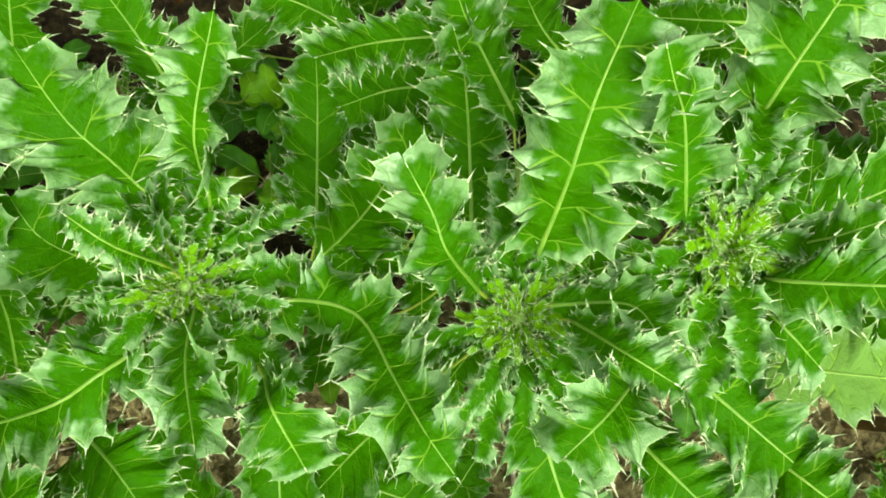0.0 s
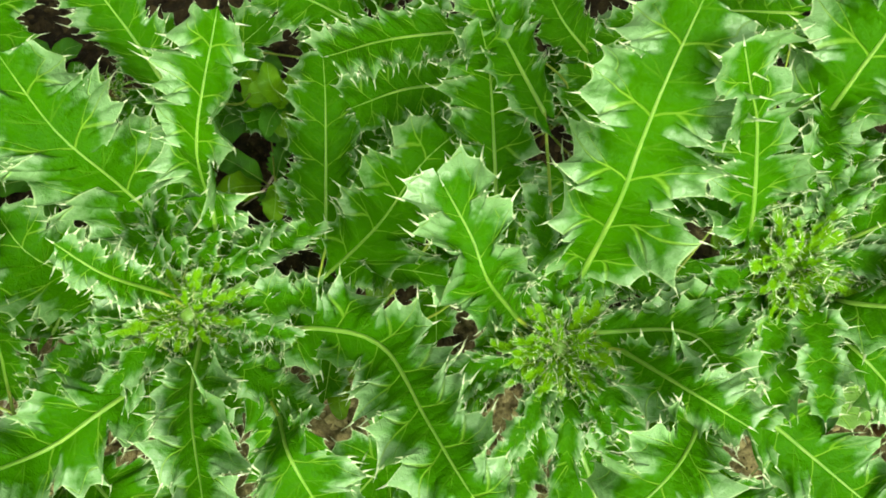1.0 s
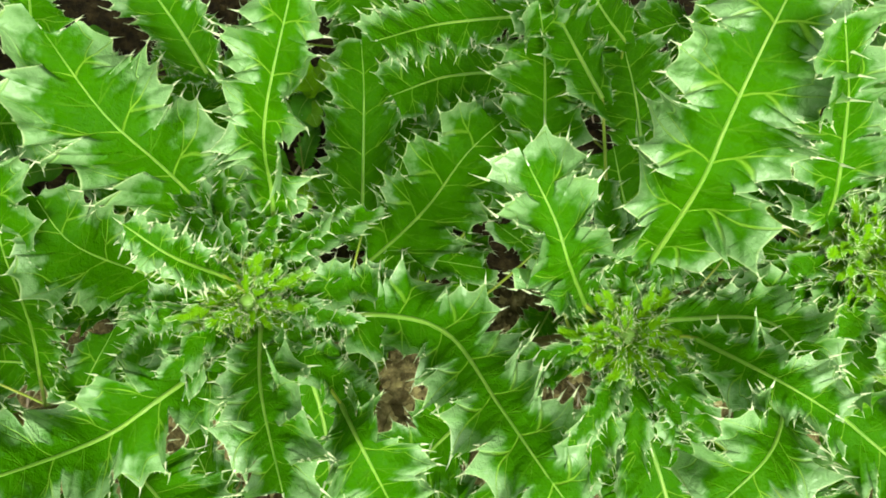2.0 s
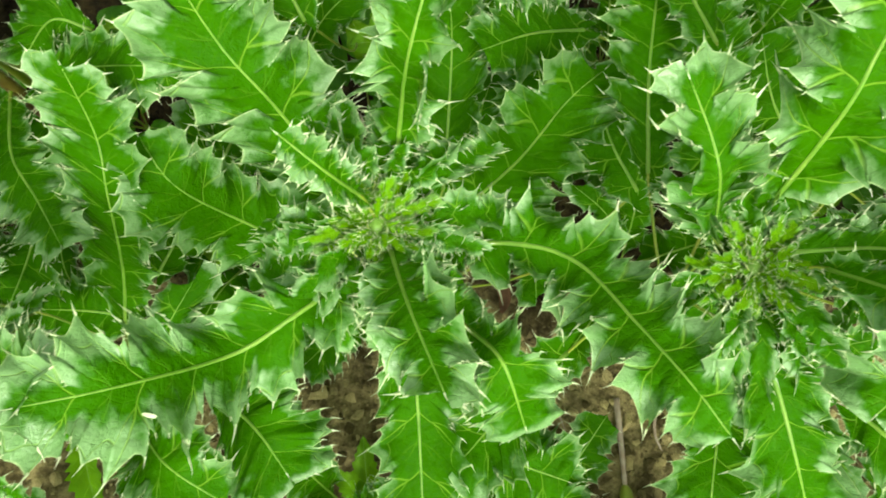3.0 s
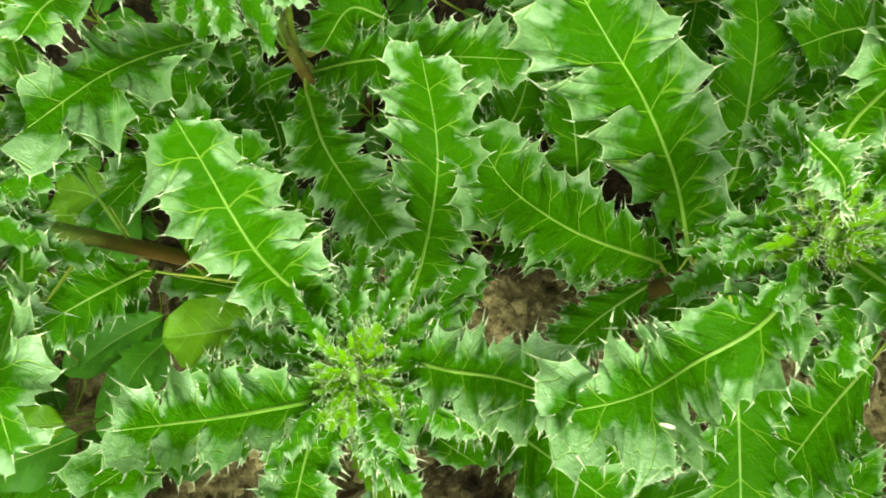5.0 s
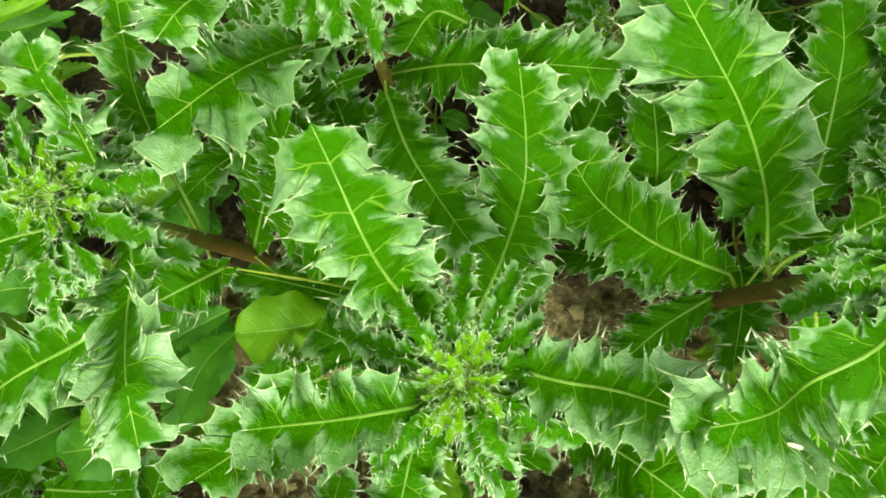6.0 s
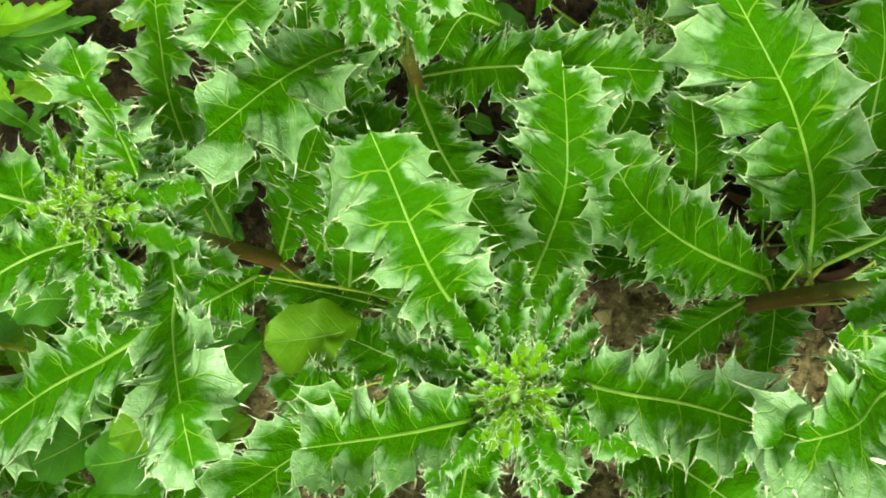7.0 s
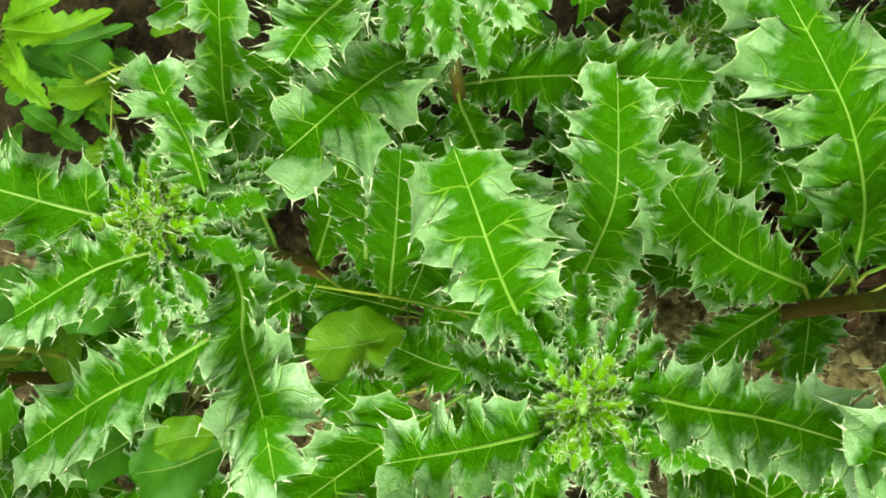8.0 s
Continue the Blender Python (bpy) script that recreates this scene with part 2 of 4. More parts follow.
def cones(bases, ways, lengths, radius, sides=3):
    """Many spines in one mesh: slender cones, slightly bent."""
    verts, faces = [], []
    for b, w, ln in zip(bases, ways, lengths):
        w = w / (np.linalg.norm(w) + 1e-12)
        a = np.cross(w, (0.31, 0.52, 0.8))
        a /= np.linalg.norm(a)
        c = np.cross(w, a)
        k = len(verts)
        r = radius * min(1.0, 0.25 + ln / 0.007)
        for j in range(sides):
            g = 2 * math.pi * j / sides
            verts.append(b - 0.25 * ln * w + r * (math.cos(g) * a + math.sin(g) * c))
        for j in range(sides):
            g = 2 * math.pi * j / sides
            verts.append(b + 0.4 * ln * w + 0.36 * r * (math.cos(g) * a + math.sin(g) * c))
        verts.append(b + ln * w + 0.06 * ln * a)
        for j in range(sides):
            i = (j + 1) % sides
            faces += [(k + j, k + i, k + sides + i, k + sides + j), (k + sides + j, k + sides + i, k + 2 * sides)]
    return verts, faces


TEETH = (0.14, 0.28, 0.5, 0.72, 0.86)
MARKS = (0.0, 0.14, 0.19, 0.28, 0.38, 0.5, 0.62, 0.72, 0.81, 0.86)
STEPS = (0.0, 0.04, 0.08, 0.11, 0.14, 0.165, 0.19, 0.22, 0.25, 0.28, 0.30, 0.33, 0.38, 0.42, 0.45, 0.48, 0.5, 0.52, 0.55, 0.58, 0.62, 0.67, 0.70, 0.72, 0.75, 0.78, 0.81, 0.835, 0.86, 0.89, 0.92, 0.96)
COARSE = MARKS
leaf_count = [0]
stems = {}


def stalk(blade, plant, midrib, radius):
    """The stalk that joins a leaf to its plant's stem."""
    foot, top = stems[plant.name]
    start = np.array(midrib[0], float)
    way = start - np.array(midrib[1], float)
    way /= np.linalg.norm(way) + 1e-9
    off = np.linalg.norm((start - foot)[:2])
    h = float(np.clip((start[2] - 0.7 * off - foot[2]) / max(top[2] - foot[2], 1e-3), 0.02, 0.97))
    join = foot + h * (top - foot)
    if np.linalg.norm(start - join) < 0.004:
        return
    radius *= 1.0 if np.linalg.norm(start - join) < 0.05 else 0.75
    bend = 0.5 * (start + join) + 0.12 * np.linalg.norm(start - join) * way
    c, t, _ = spline([join, bend, start, start - way * 0.004], 14)
    mesh_object("stalk", *tube((c - np.array(plant.location), t, 0), np.linspace(1.15, 1.0, 14) * radius, 7), STALK, blade)


def leaf(plant, midrib, half, lobes, roll=0.0, ruffle=1.0, cut=0.60, cup=0.10, mat=None, fine=True, rib=True, name="leaf", spiny=1.0, bare=0.0, blunt=0.0, wax_sheen=0.0):
    """One thistle leaf: broad ruffled lobes with holly-like teeth, each tipped by a spine; midrib, stalk and spines are its parts."""
    leaf_count[0] += 1
    rng = np.random.default_rng(leaf_count[0] * 7 + 3)
    origin = np.array(plant.location)
    steps = STEPS if fine != "small" else COARSE
    close = fine is True
    phase = np.array([i + f for i in range(lobes) for f in steps] + [lobes - 0.02, float(lobes)])
    u = phase / lobes
    q, ahead, length = spline(midrib, u)
    q = q - origin
    side = np.cross(ahead, (0, 0, 1.0))
    weak = np.linalg.norm(side, axis=1)
    if weak.min() < 0.2:
        mean = np.cross(np.array(midrib[-1]) - np.array(midrib[0]), (0, 0, 1.0))
        if np.linalg.norm(mean) > 1e-4:
            side = side + 0.4 * mean / np.linalg.norm(mean)
    side /= np.linalg.norm(side, axis=1)[:, None] + 1e-9
    up = np.cross(side, ahead)
    a = radians(roll) + 0.12 * np.sin(u * 3 + rng.uniform(0, 6))[:, None]
    side, up = side * np.cos(a) + up * np.sin(a), up * np.cos(a) - side * np.sin(a)
    shape = np.interp(u, [0, 0.06, 0.2, 0.42, 0.66, 0.84, 0.95, 1], [0.28, 0.48, 0.78, 0.96, 1.0, 0.91, 0.64, 0.03])
    shape = shape + blunt * np.interp(u, [0, 0.2, 0.42, 0.7, 0.9, 0.98, 1], [-0.05, -0.1, -0.06, 0.03, 0.2, 0.16, 0])
    if bare:
        shape = shape * np.clip((u - bare) / 0.12, 0.07, 1)
    gap = length / lobes
    narrow = float(np.clip(gap / (0.62 * half), 0.5, 1.0))
    cols = 9 if close else 5 if fine == "mid" else 4
    vs = (np.sin(np.linspace(0, 1, cols + 1) * 1.42) / math.sin(1.42))[1:]
    rows = len(u)
    sheet = {}
    spine_at, spine_way, spine_len = [], [], []
    for sgn in (-1, 1):
        shift = rng.uniform(-0.45, 0.45) * gap
        twist = narrow * ruffle * np.clip(rng.normal(0.0, 0.5, lobes), -0.9, 0.9)
        knots, high, tip, slide, sink = [], [], [], [], []
        for i in range(lobes):
            # three large teeth to a lobe, the middle one longest, a small one on each flank, and an open notch between lobes
            t = rng.uniform(0.88, 1.08) * rng.uniform(0.92, 1.06, 5) * np.array([0.72, 0.94, 1.06, 0.96, 0.76])
            valley = 1.06 * rng.uniform(0.80, 0.90, 2)
            high += [1 - cut * rng.uniform(0.8, 1.2), t[0], 0.84 * t[0], t[1], valley[0] * t[1], t[2], valley[1] * t[3], t[3], 0.84 * t[4], t[4]]
            # the notch stands up, the lobe's middle goes either way, single teeth turn a little
            sink.append(rng.uniform(0.25, 0.75)), sink.append(float(np.clip(rng.normal(-0.08, 0.32), -0.6, 0.5)))
            r = rng.normal(0, 0.12, 5)
            tip += [0, 0.5 * r[0], 0, r[1], 0, r[2], 0, r[3], 0, 0.5 * r[4]]
            slide += list(rng.normal(0, 0.025, 10) * gap)
            knots += [i + k for k in MARKS]
        knots.append(lobes), high.append(0.5), tip.append(0.0), slide.append(0.0)
        knots, high, slide = np.array(knots), 0.90 + (np.array(high) - 0.90) * narrow, np.array(slide)
        tip = np.array(tip) * narrow
        sink.append(0.0)
        k = np.clip(np.searchsorted(knots, phase + 1e-9, side="right") - 1, 0, len(knots) - 2)
        x = np.clip((phase - knots[k]) / (knots[k + 1] - knots[k]), 0, 1)
        rising = high[k + 1] > high[k]
        notch = (k % 10 == 0) | (k % 10 == 9)
        steep = np.where(notch, 1.5, 1.7)
        f = np.where(rising, x**steep, 1 - (1 - x) ** steep)
        edge = high[k] + (high[k + 1] - high[k]) * f
        soft = 0.5 - 0.5 * np.cos(math.pi * x)
        lift = tip[k] + (tip[k + 1] - tip[k]) * soft
        h = phase * 2
        hk = np.minimum(h.astype(int), 2 * lobes - 1)
        hs = 0.6 * (h - hk) + 0.4 * (0.5 - 0.5 * np.cos(math.pi * (h - hk)))
        fold = narrow * (np.array(sink)[hk] * (1 - hs) + np.array(sink)[hk + 1] * hs)
        drift = slide[k] + (slide[k + 1] - slide[k]) * soft
        w = half * shape * edge
        lean = (0.36 - 0.06 * u) * (1 - 0.6 * min(blunt, 1) * u)
        mid = (phase % 1.0) - 0.5
        swing = 0.5 * np.sin(2 * math.pi * mid)
        wave = rng.uniform(0, 6)
        for j, v in enumerate(vs):
            across = v * w
            # lobes spread like fingers from their side vein
            fan = 0.15 * narrow * gap * np.sin(2 * math.pi * mid) * max(0.0, v - 0.3) / 0.7 + drift * v**2
            along = lean * across + shift * v**1.5 + fan - 0.35 * half * v * np.clip(1 - u / 0.08, 0, 1)
            flare = np.clip(v * edge - 0.30, 0, 1) / 0.70
            rise = cup * across * (1 - 0.8 * v) + ruffle * half * shape * (fold * flare**1.3 + lift * flare**3)
            rise = rise + twist[np.minimum(phase.astype(int), lobes - 1)] * swing * half * shape * flare**1.2
            rise = rise + 0.035 * ruffle * half * shape * np.sin(phase * 9.2 + wave) * flare**1.5
            # puffed between the side veins, creased along them
            rise = rise + half * shape * edge * math.sin(math.pi * v) * (0.05 * np.cos(2 * math.pi * (phase + 0.34 * (1 - v))) - 0.025 * np.exp(-(mid / 0.07) ** 2))
            curl = 1 - 0.35 * ruffle * np.abs(fold) * v**2
            sheet[sgn * (j + 1)] = q + side * (sgn * across * curl)[:, None] + ahead * along[:, None] + up * rise[:, None]
        rim, under = sheet[sgn * cols], sheet[sgn * (cols - 2 if close else cols - 1)]
        for i in range(lobes):
            for m, tooth in enumerate(TEETH):
                r = int(np.argmin(np.abs(phase - (i + tooth))))
                if u[r] > 0.985 or (fine == "small" and m != 2):
                    continue
                way = rim[r] - under[r]
                way = way / (np.linalg.norm(way) + 1e-9) + 0.2 * ahead[r] + rng.normal(0, 0.12, 3)
                long = (0.65, 0.95, 1.4, 0.95, 0.65)[m] * rng.uniform(0.75, 1.25) * spiny
                spine_at.append(rim[r]), spine_way.append(way), spine_len.append((0.0027 + 0.068 * half) * long)
        for r in rng.integers(0, rows - 3, int(lobes * (7 if close else 3 if fine == "mid" else 1))):
            way = rim[r] - under[r]
            way = way / (np.linalg.norm(way) + 1e-9) + 0.3 * ahead[r] + rng.normal(0, 0.4, 3)
            spine_at.append(rim[r]), spine_way.append(way), spine_len.append(rng.uniform(0.0008, 0.0020) * spiny)
    sheet[0] = q
    order = range(-cols, cols + 1)
    verts = np.stack([sheet[c] for c in order], 1).reshape(-1, 3)
    wide = 2 * cols + 1
    faces = [(r * wide + c, r * wide + c + 1, (r + 1) * wide + c + 1, (r + 1) * wide + c) for r in range(rows - 1) for c in range(wide - 1)]
    vv = np.r_[-vs[::-1], 0, vs]
    uvs = np.stack([np.repeat(phase, wide), np.tile(vv, rows)], 1)
    far = np.repeat(u, wide) + wax_sheen
    blade = mesh_object(name, verts, faces, mat or LEAF, plant, uvs, along=np.stack([far, far], 1))
    spine_at.append(q[-1]), spine_way.append(ahead[-1] + 0.1 * up[-1]), spine_len.append(0.0035 * spiny)
    if bare:
        keep = [i for i, w in enumerate(spine_at) if np.linalg.norm(w - q[0]) > (bare + 0.06) * length]
        spine_at, spine_way, spine_len = ([x[i] for i in keep] for x in (spine_at, spine_way, spine_len))
    sv, sf = cones(spine_at, spine_way, spine_len, 0.00064 if close else 0.0004 if fine == "mid" else 0.0003)
    tagged(mesh_object("spine_fringe", sv, sf, SPINE, blade), kind="stuff")
    if rib:
        at = np.linspace(0, 0.985, 26)
        c, t, _ = spline(midrib, at)
        base = 0.0005 + 0.023 * half
        rad = base * (1 - at) ** 0.9 + 0.0002
        c = c - origin + np.array([0, 0, 0.05]) * rad[:, None]
        mesh_object("midrib", *tube((c, t, 0), rad, 8, 0.75), RIB, blade)
        stalk(blade, plant, midrib, base)
    return blade


def thistle(label, foot, top, radius=0.0072, young=70, crown=0.056):
    """A thistle shoot: Empty at the foot, ridged stem with prickles, crown of young leaves round the growing tip."""
    plant = new("thistle_plant")
    plant.location = foot
    tagged(plant, label, "thistle", "thistles on the soil")
    foot, top = np.array(foot, float), np.array(top, float)
    stems[plant.name] = (foot, top)
    rng = np.random.default_rng(int(abs(foot[0] * 1000) + abs(foot[1] * 7000)) + 5)
    mid = 0.5 * (foot + top)
    at = np.linspace(0, 1, 30)
    c, t, ln = spline([foot - (0, 0, 0.06), mid, top], at)
    mesh_object("stem", *tube((c - foot, t, 0), radius * (1.15 - 0.55 * at), 12, 1.0, 0.08), STEM, plant)
    if young:
        pick = rng.integers(6, 29, 110)
        ways = np.c_[rng.normal(0, 1, (110, 2)), rng.uniform(0, 0.6, 110)]
        ways /= np.linalg.norm(ways, axis=1)[:, None]
        at_s = c[pick] - foot + ways * (1, 1, 0) * radius * 0.7 + np.c_[np.zeros((110, 2)), rng.uniform(-0.005, 0.005, 110)]
        tagged(mesh_object("prickles", *cones(at_s, ways, rng.uniform(0.002, 0.005, 110), 0.0003), SPINE, plant), kind="stuff")
    for i in range(young):
        # narrow spiny leaves: spreading ones below, then shorter and steeper ones in to the growing tip
        f = i / max(1, young - 1)
        g = i * 2.39996 + rng.uniform(-0.3, 0.3)
        size = crown * (1.12 - 0.9 * f if f < 0.35 else 0.64 - 0.42 * f) * rng.uniform(0.8, 1.2)
        tilt = radians(86 - 60 * f) * rng.uniform(0.85, 1.12)
        flat = np.array([math.cos(g), math.sin(g), 0])
        b = top + flat * 0.003 + np.array([0, 0, -0.016 + 0.016 * f])
        swerve = np.array([-flat[1], flat[0], 0]) * rng.normal(0, 0.14)
        out = lambda k, bend: b + size * k * (flat * math.sin(tilt * bend) + np.array([0, 0, 1.0]) * math.cos(tilt * bend) + swerve * k)
        outer = f < 0.35
        leaf(plant, [tuple(out(0, 1)), tuple(out(0.5, 0.8)), tuple(out(1.0, 1.2))], size * rng.uniform(0.13, 0.19), 5 if outer else 4,
             rng.uniform(-35, 35), 1.3, 0.62, 0.5, LEAF if outer else YOUNG, "mid" if outer else "small", False,
             "young_leaf", 1.0, wax_sheen=0.15 - 0.4 * f)
    if young:
        # the brush of fine spines over the crown
        count = 70
        ways = np.c_[rng.normal(0, 1, (count, 2)), rng.uniform(0.0, 1.5, count)]
        ways /= np.linalg.norm(ways, axis=1)[:, None]
        start = top - foot + ways * (1, 1, 0.7) * (0.42 * crown * np.sqrt(rng.uniform(0.02, 1, count)))[:, None] + (0, 0, -0.003)
        ways = ways + rng.normal(0, 0.5, (count, 3))
        tagged(mesh_object("crown_brush", *cones(start, ways, rng.uniform(0.003, 0.007, count), 0.00028), SOFT_SPINE, plant), kind="stuff")
    return plant


plant_a = thistle("tall green thistle shoot with spiny ruffled leaves above bare soil", (-0.134, 0.058, 0.0), (-0.126, 0.048, 0.44))
plant_b = thistle("green spiny thistle shoot crowded between taller leaves", (0.040, 0.045, 0.0), (0.036, 0.032, 0.445))
plant_c = thistle("bushy green thistle shoot with dense prickly crown", (0.133, 0.072, 0.0), (0.130, 0.064, 0.46), crown=0.066)
plant_d = thistle("green thistle shoot with arching glossy leaves and spiny tip", (-0.335, 0.002, 0.0), (-0.326, -0.024, 0.425))
plant_e = thistle("thistle shoot with reddish stem and glossy lobed leaves", (-0.406, 0.158, 0.0), (-0.414, 0.200, 0.43), 0.0056)
plant_f = thistle("thistle shoot with pale prickly crown beside small weeds", (-0.525, 0.062, 0.0), (-0.533, 0.044, 0.425))
plant_g = thistle("small low thistle shoot in the shade of leaves", (-0.245, 0.215, 0.0), (-0.250, 0.225, 0.25), 0.003, 18, 0.04)

plant_h = thistle("young thistle rosette with low spreading leaves on the soil", (-0.196, 0.342, 0.0), (-0.196, 0.342, 0.05), 0.003, 0)
plant_i = thistle("young thistle rosette with low spreading leaves on the soil", (0.090, 0.257, 0.0), (0.090, 0.257, 0.05), 0.003, 0)
plant_j = thistle("young thistle rosette with low spreading leaves on the soil", (0.416, 0.127, 0.0), (0.416, 0.127, 0.05), 0.003, 0)
plant_k = thistle("young thistle rosette with low spreading leaves on the soil", (-0.443, 0.109, 0.0), (-0.443, 0.109, 0.05), 0.003, 0)
plant_l = thistle("young thistle rosette with low spreading leaves on the soil", (-0.562, 0.136, 0.0), (-0.562, 0.136, 0.05), 0.003, 0)
plant_m = thistle("young thistle rosette with low spreading leaves on the soil", (-0.094, -0.048, 0.0), (-0.094, -0.048, 0.05), 0.003, 0)
plant_o = thistle("young thistle rosette with low spreading leaves on the soil", (-0.284, 0.187, 0.0), (-0.284, 0.187, 0.05), 0.003, 0)

# ---- the leaves, plant by plant: midrib, half width, lobe pairs, roll ----
# high leaves paler, low older ones plainer, partly in place of light and shade
leaf_a = leaf(plant_a, [(-0.126, 0.037, 0.420), (-0.157, 0.008, 0.450), (-0.183, -0.009, 0.449), (-0.212, -0.022, 0.490), (-0.243, -0.030, 0.505)], 0.0304, 7, 0, wax_sheen=0.3, ruffle=1.15, cut=0.66)
leaf(plant_a, [(-0.106, 0.042, 0.420), (-0.067, 0.042, 0.436), (-0.040, 0.033, 0.446), (-0.021, 0.004, 0.478), (-0.007, -0.018, 0.497), (0.006, -0.036, 0.498)], 0.0282, 8, 0, wax_sheen=0.15, ruffle=1.2, cut=0.64)
leaf(plant_a, [(-0.137, 0.069, 0.238), (-0.164, 0.098, 0.318), (-0.191, 0.127, 0.367), (-0.214, 0.149, 0.393), (-0.243, 0.190, 0.405)], 0.0420, 7, 0, bare=0.06, ruffle=1.1, cut=0.66, wax_sheen=0.02)
leaf(plant_a, [(-0.119, 0.075, 0.420), (-0.117, 0.096, 0.440), (-0.110, 0.112, 0.488), (-0.094, 0.154, 0.520)], 0.0234, 7, 0, wax_sheen=0.15, ruffle=1.5, cut=0.72)
leaf(plant_a, [(-0.120, 0.039, 0.440), (-0.109, 0.011, 0.485), (-0.094, -0.022, 0.515)], 0.0205, 6, 0, wax_sheen=0.15, ruffle=1.4, cut=0.7)
leaf(plant_a, [(-0.130, 0.056, 0.460), (-0.142, 0.060, 0.490), (-0.158, 0.071, 0.500)], 0.0109, 6, 0, wax_sheen=0.15, ruffle=1.2)
leaf(plant_a, [(-0.127, 0.032, 0.300), (-0.115, -0.019, 0.275), (-0.109, -0.093, 0.265), (-0.105, -0.140, 0.250)], 0.0350, 5, 0, ruffle=0.7, cut=0.46, wax_sheen=-0.57)
leaf(plant_a, [(-0.141, 0.070, 0.160), (-0.203, 0.075, 0.230), (-0.240, 0.085, 0.270), (-0.266, 0.097, 0.308), (-0.285, 0.124, 0.320)], 0.0399, 7, 0, ruffle=0.5, cut=0.46, wax_sheen=-0.4)
leaf(plant_a, [(-0.121, 0.074, 0.220), (-0.058, 0.114, 0.290), (-0.027, 0.145, 0.330), (-0.003, 0.167, 0.330)], 0.0376, 6, 0, bare=0.25, ruffle=0.7, cut=0.46, wax_sheen=-0.50)
leaf(plant_a, [(-0.085, 0.004, 0.440), (-0.073, -0.010, 0.476), (-0.062, -0.036, 0.455)], 0.0228, 4, 0, blunt=1, wax_sheen=0.15, ruffle=1.2)

leaf(plant_d, [(-0.281, -0.041, 0.300), (-0.251, -0.050, 0.360), (-0.226, -0.063, 0.390), (-0.198, -0.082, 0.380)], 0.0280, 6, 0, ruffle=0.7, cut=0.46, wax_sheen=-0.30)

leaf(plant_b, [(-0.011, 0.001, 0.220), (-0.053, -0.035, 0.250), (-0.086, -0.070, 0.270)], 0.0389, 4, 0, ruffle=0.7, cut=0.46, wax_sheen=-0.60)

leaf(plant_d, [(-0.333, 0.016, 0.200), (-0.317, 0.051, 0.250), (-0.305, 0.090, 0.310), (-0.306, 0.120, 0.329), (-0.313, 0.151, 0.365)], 0.0328, 8, 0, ruffle=0.7, cut=0.46, wax_sheen=-0.28)
leaf(plant_d, [(-0.342, -0.003, 0.370), (-0.349, 0.004, 0.390), (-0.364, 0.024, 0.455), (-0.379, 0.055, 0.490), (-0.386, 0.069, 0.505)], 0.0290, 7, 0, blunt=0.8, wax_sheen=0.2, ruffle=1.2, cut=0.56)
leaf(plant_d, [(-0.325, -0.010, 0.400), (-0.287, -0.018, 0.435), (-0.260, -0.020, 0.465), (-0.235, -0.026, 0.510)], 0.0243, 7, 0, wax_sheen=0.45, ruffle=1.2)
leaf(plant_d, [(-0.335, -0.034, 0.420), (-0.369, -0.042, 0.455), (-0.400, -0.047, 0.490)], 0.0239, 5, 0, wax_sheen=0.35, ruffle=1.2, cut=0.68)
leaf(plant_d, [(-0.339, -0.034, 0.400), (-0.344, -0.053, 0.420), (-0.347, -0.082, 0.430)], 0.0205, 4, 0, wax_sheen=-0.11, ruffle=1.2)
leaf(plant_d, [(-0.360, -0.010, 0.300), (-0.401, -0.040, 0.340), (-0.433, -0.065, 0.360), (-0.461, -0.089, 0.380)], 0.0311, 5, 0, bare=0.35, ruffle=0.7, cut=0.46, wax_sheen=-0.34)

leaf(plant_e, [(-0.407, 0.167, 0.250), (-0.384, 0.121, 0.280), (-0.362, 0.091, 0.285), (-0.335, 0.058, 0.300)], 0.0305, 6, 0, ruffle=0.7, cut=0.46, wax_sheen=0.0)
leaf(plant_e, [(-0.414, 0.196, 0.210), (-0.366, 0.182, 0.272), (-0.310, 0.172, 0.310), (-0.255, 0.165, 0.327)], 0.0303, 9, 0, ruffle=0.7, cut=0.46, wax_sheen=-0.28)
leaf(plant_e, [(-0.407, 0.169, 0.340), (-0.423, 0.140, 0.400), (-0.432, 0.100, 0.465), (-0.453, 0.064, 0.490)], 0.0296, 8, 0, blunt=0.7, wax_sheen=0.15, ruffle=0.85)
leaf(plant_e, [(-0.436, 0.151, 0.460), (-0.444, 0.116, 0.496), (-0.452, 0.099, 0.500)], 0.0193, 5, 0, wax_sheen=0.15, ruffle=1.2)

leaf(plant_f, [(-0.531, -0.010, 0.345), (-0.561, -0.030, 0.340), (-0.598, -0.050, 0.327), (-0.648, -0.086, 0.312)], 0.0341, 5, 0, wax_sheen=0.2)
leaf(plant_f, [(-0.506, 0.042, 0.400), (-0.483, 0.013, 0.430), (-0.475, -0.007, 0.445), (-0.449, -0.033, 0.490), (-0.442, -0.060, 0.485)], 0.0262, 8, 0, wax_sheen=0.4, ruffle=1.2)
leaf(plant_f, [(-0.543, 0.044, 0.410), (-0.570, 0.046, 0.430), (-0.601, 0.051, 0.440), (-0.624, 0.054, 0.440)], 0.0288, 4, 0, wax_sheen=-0.06, ruffle=1.2)
leaf(plant_f, [(-0.510, 0.038, 0.410), (-0.547, 0.021, 0.434), (-0.592, -0.008, 0.430)], 0.0206, 6, 0, wax_sheen=-0.08, ruffle=1.2)
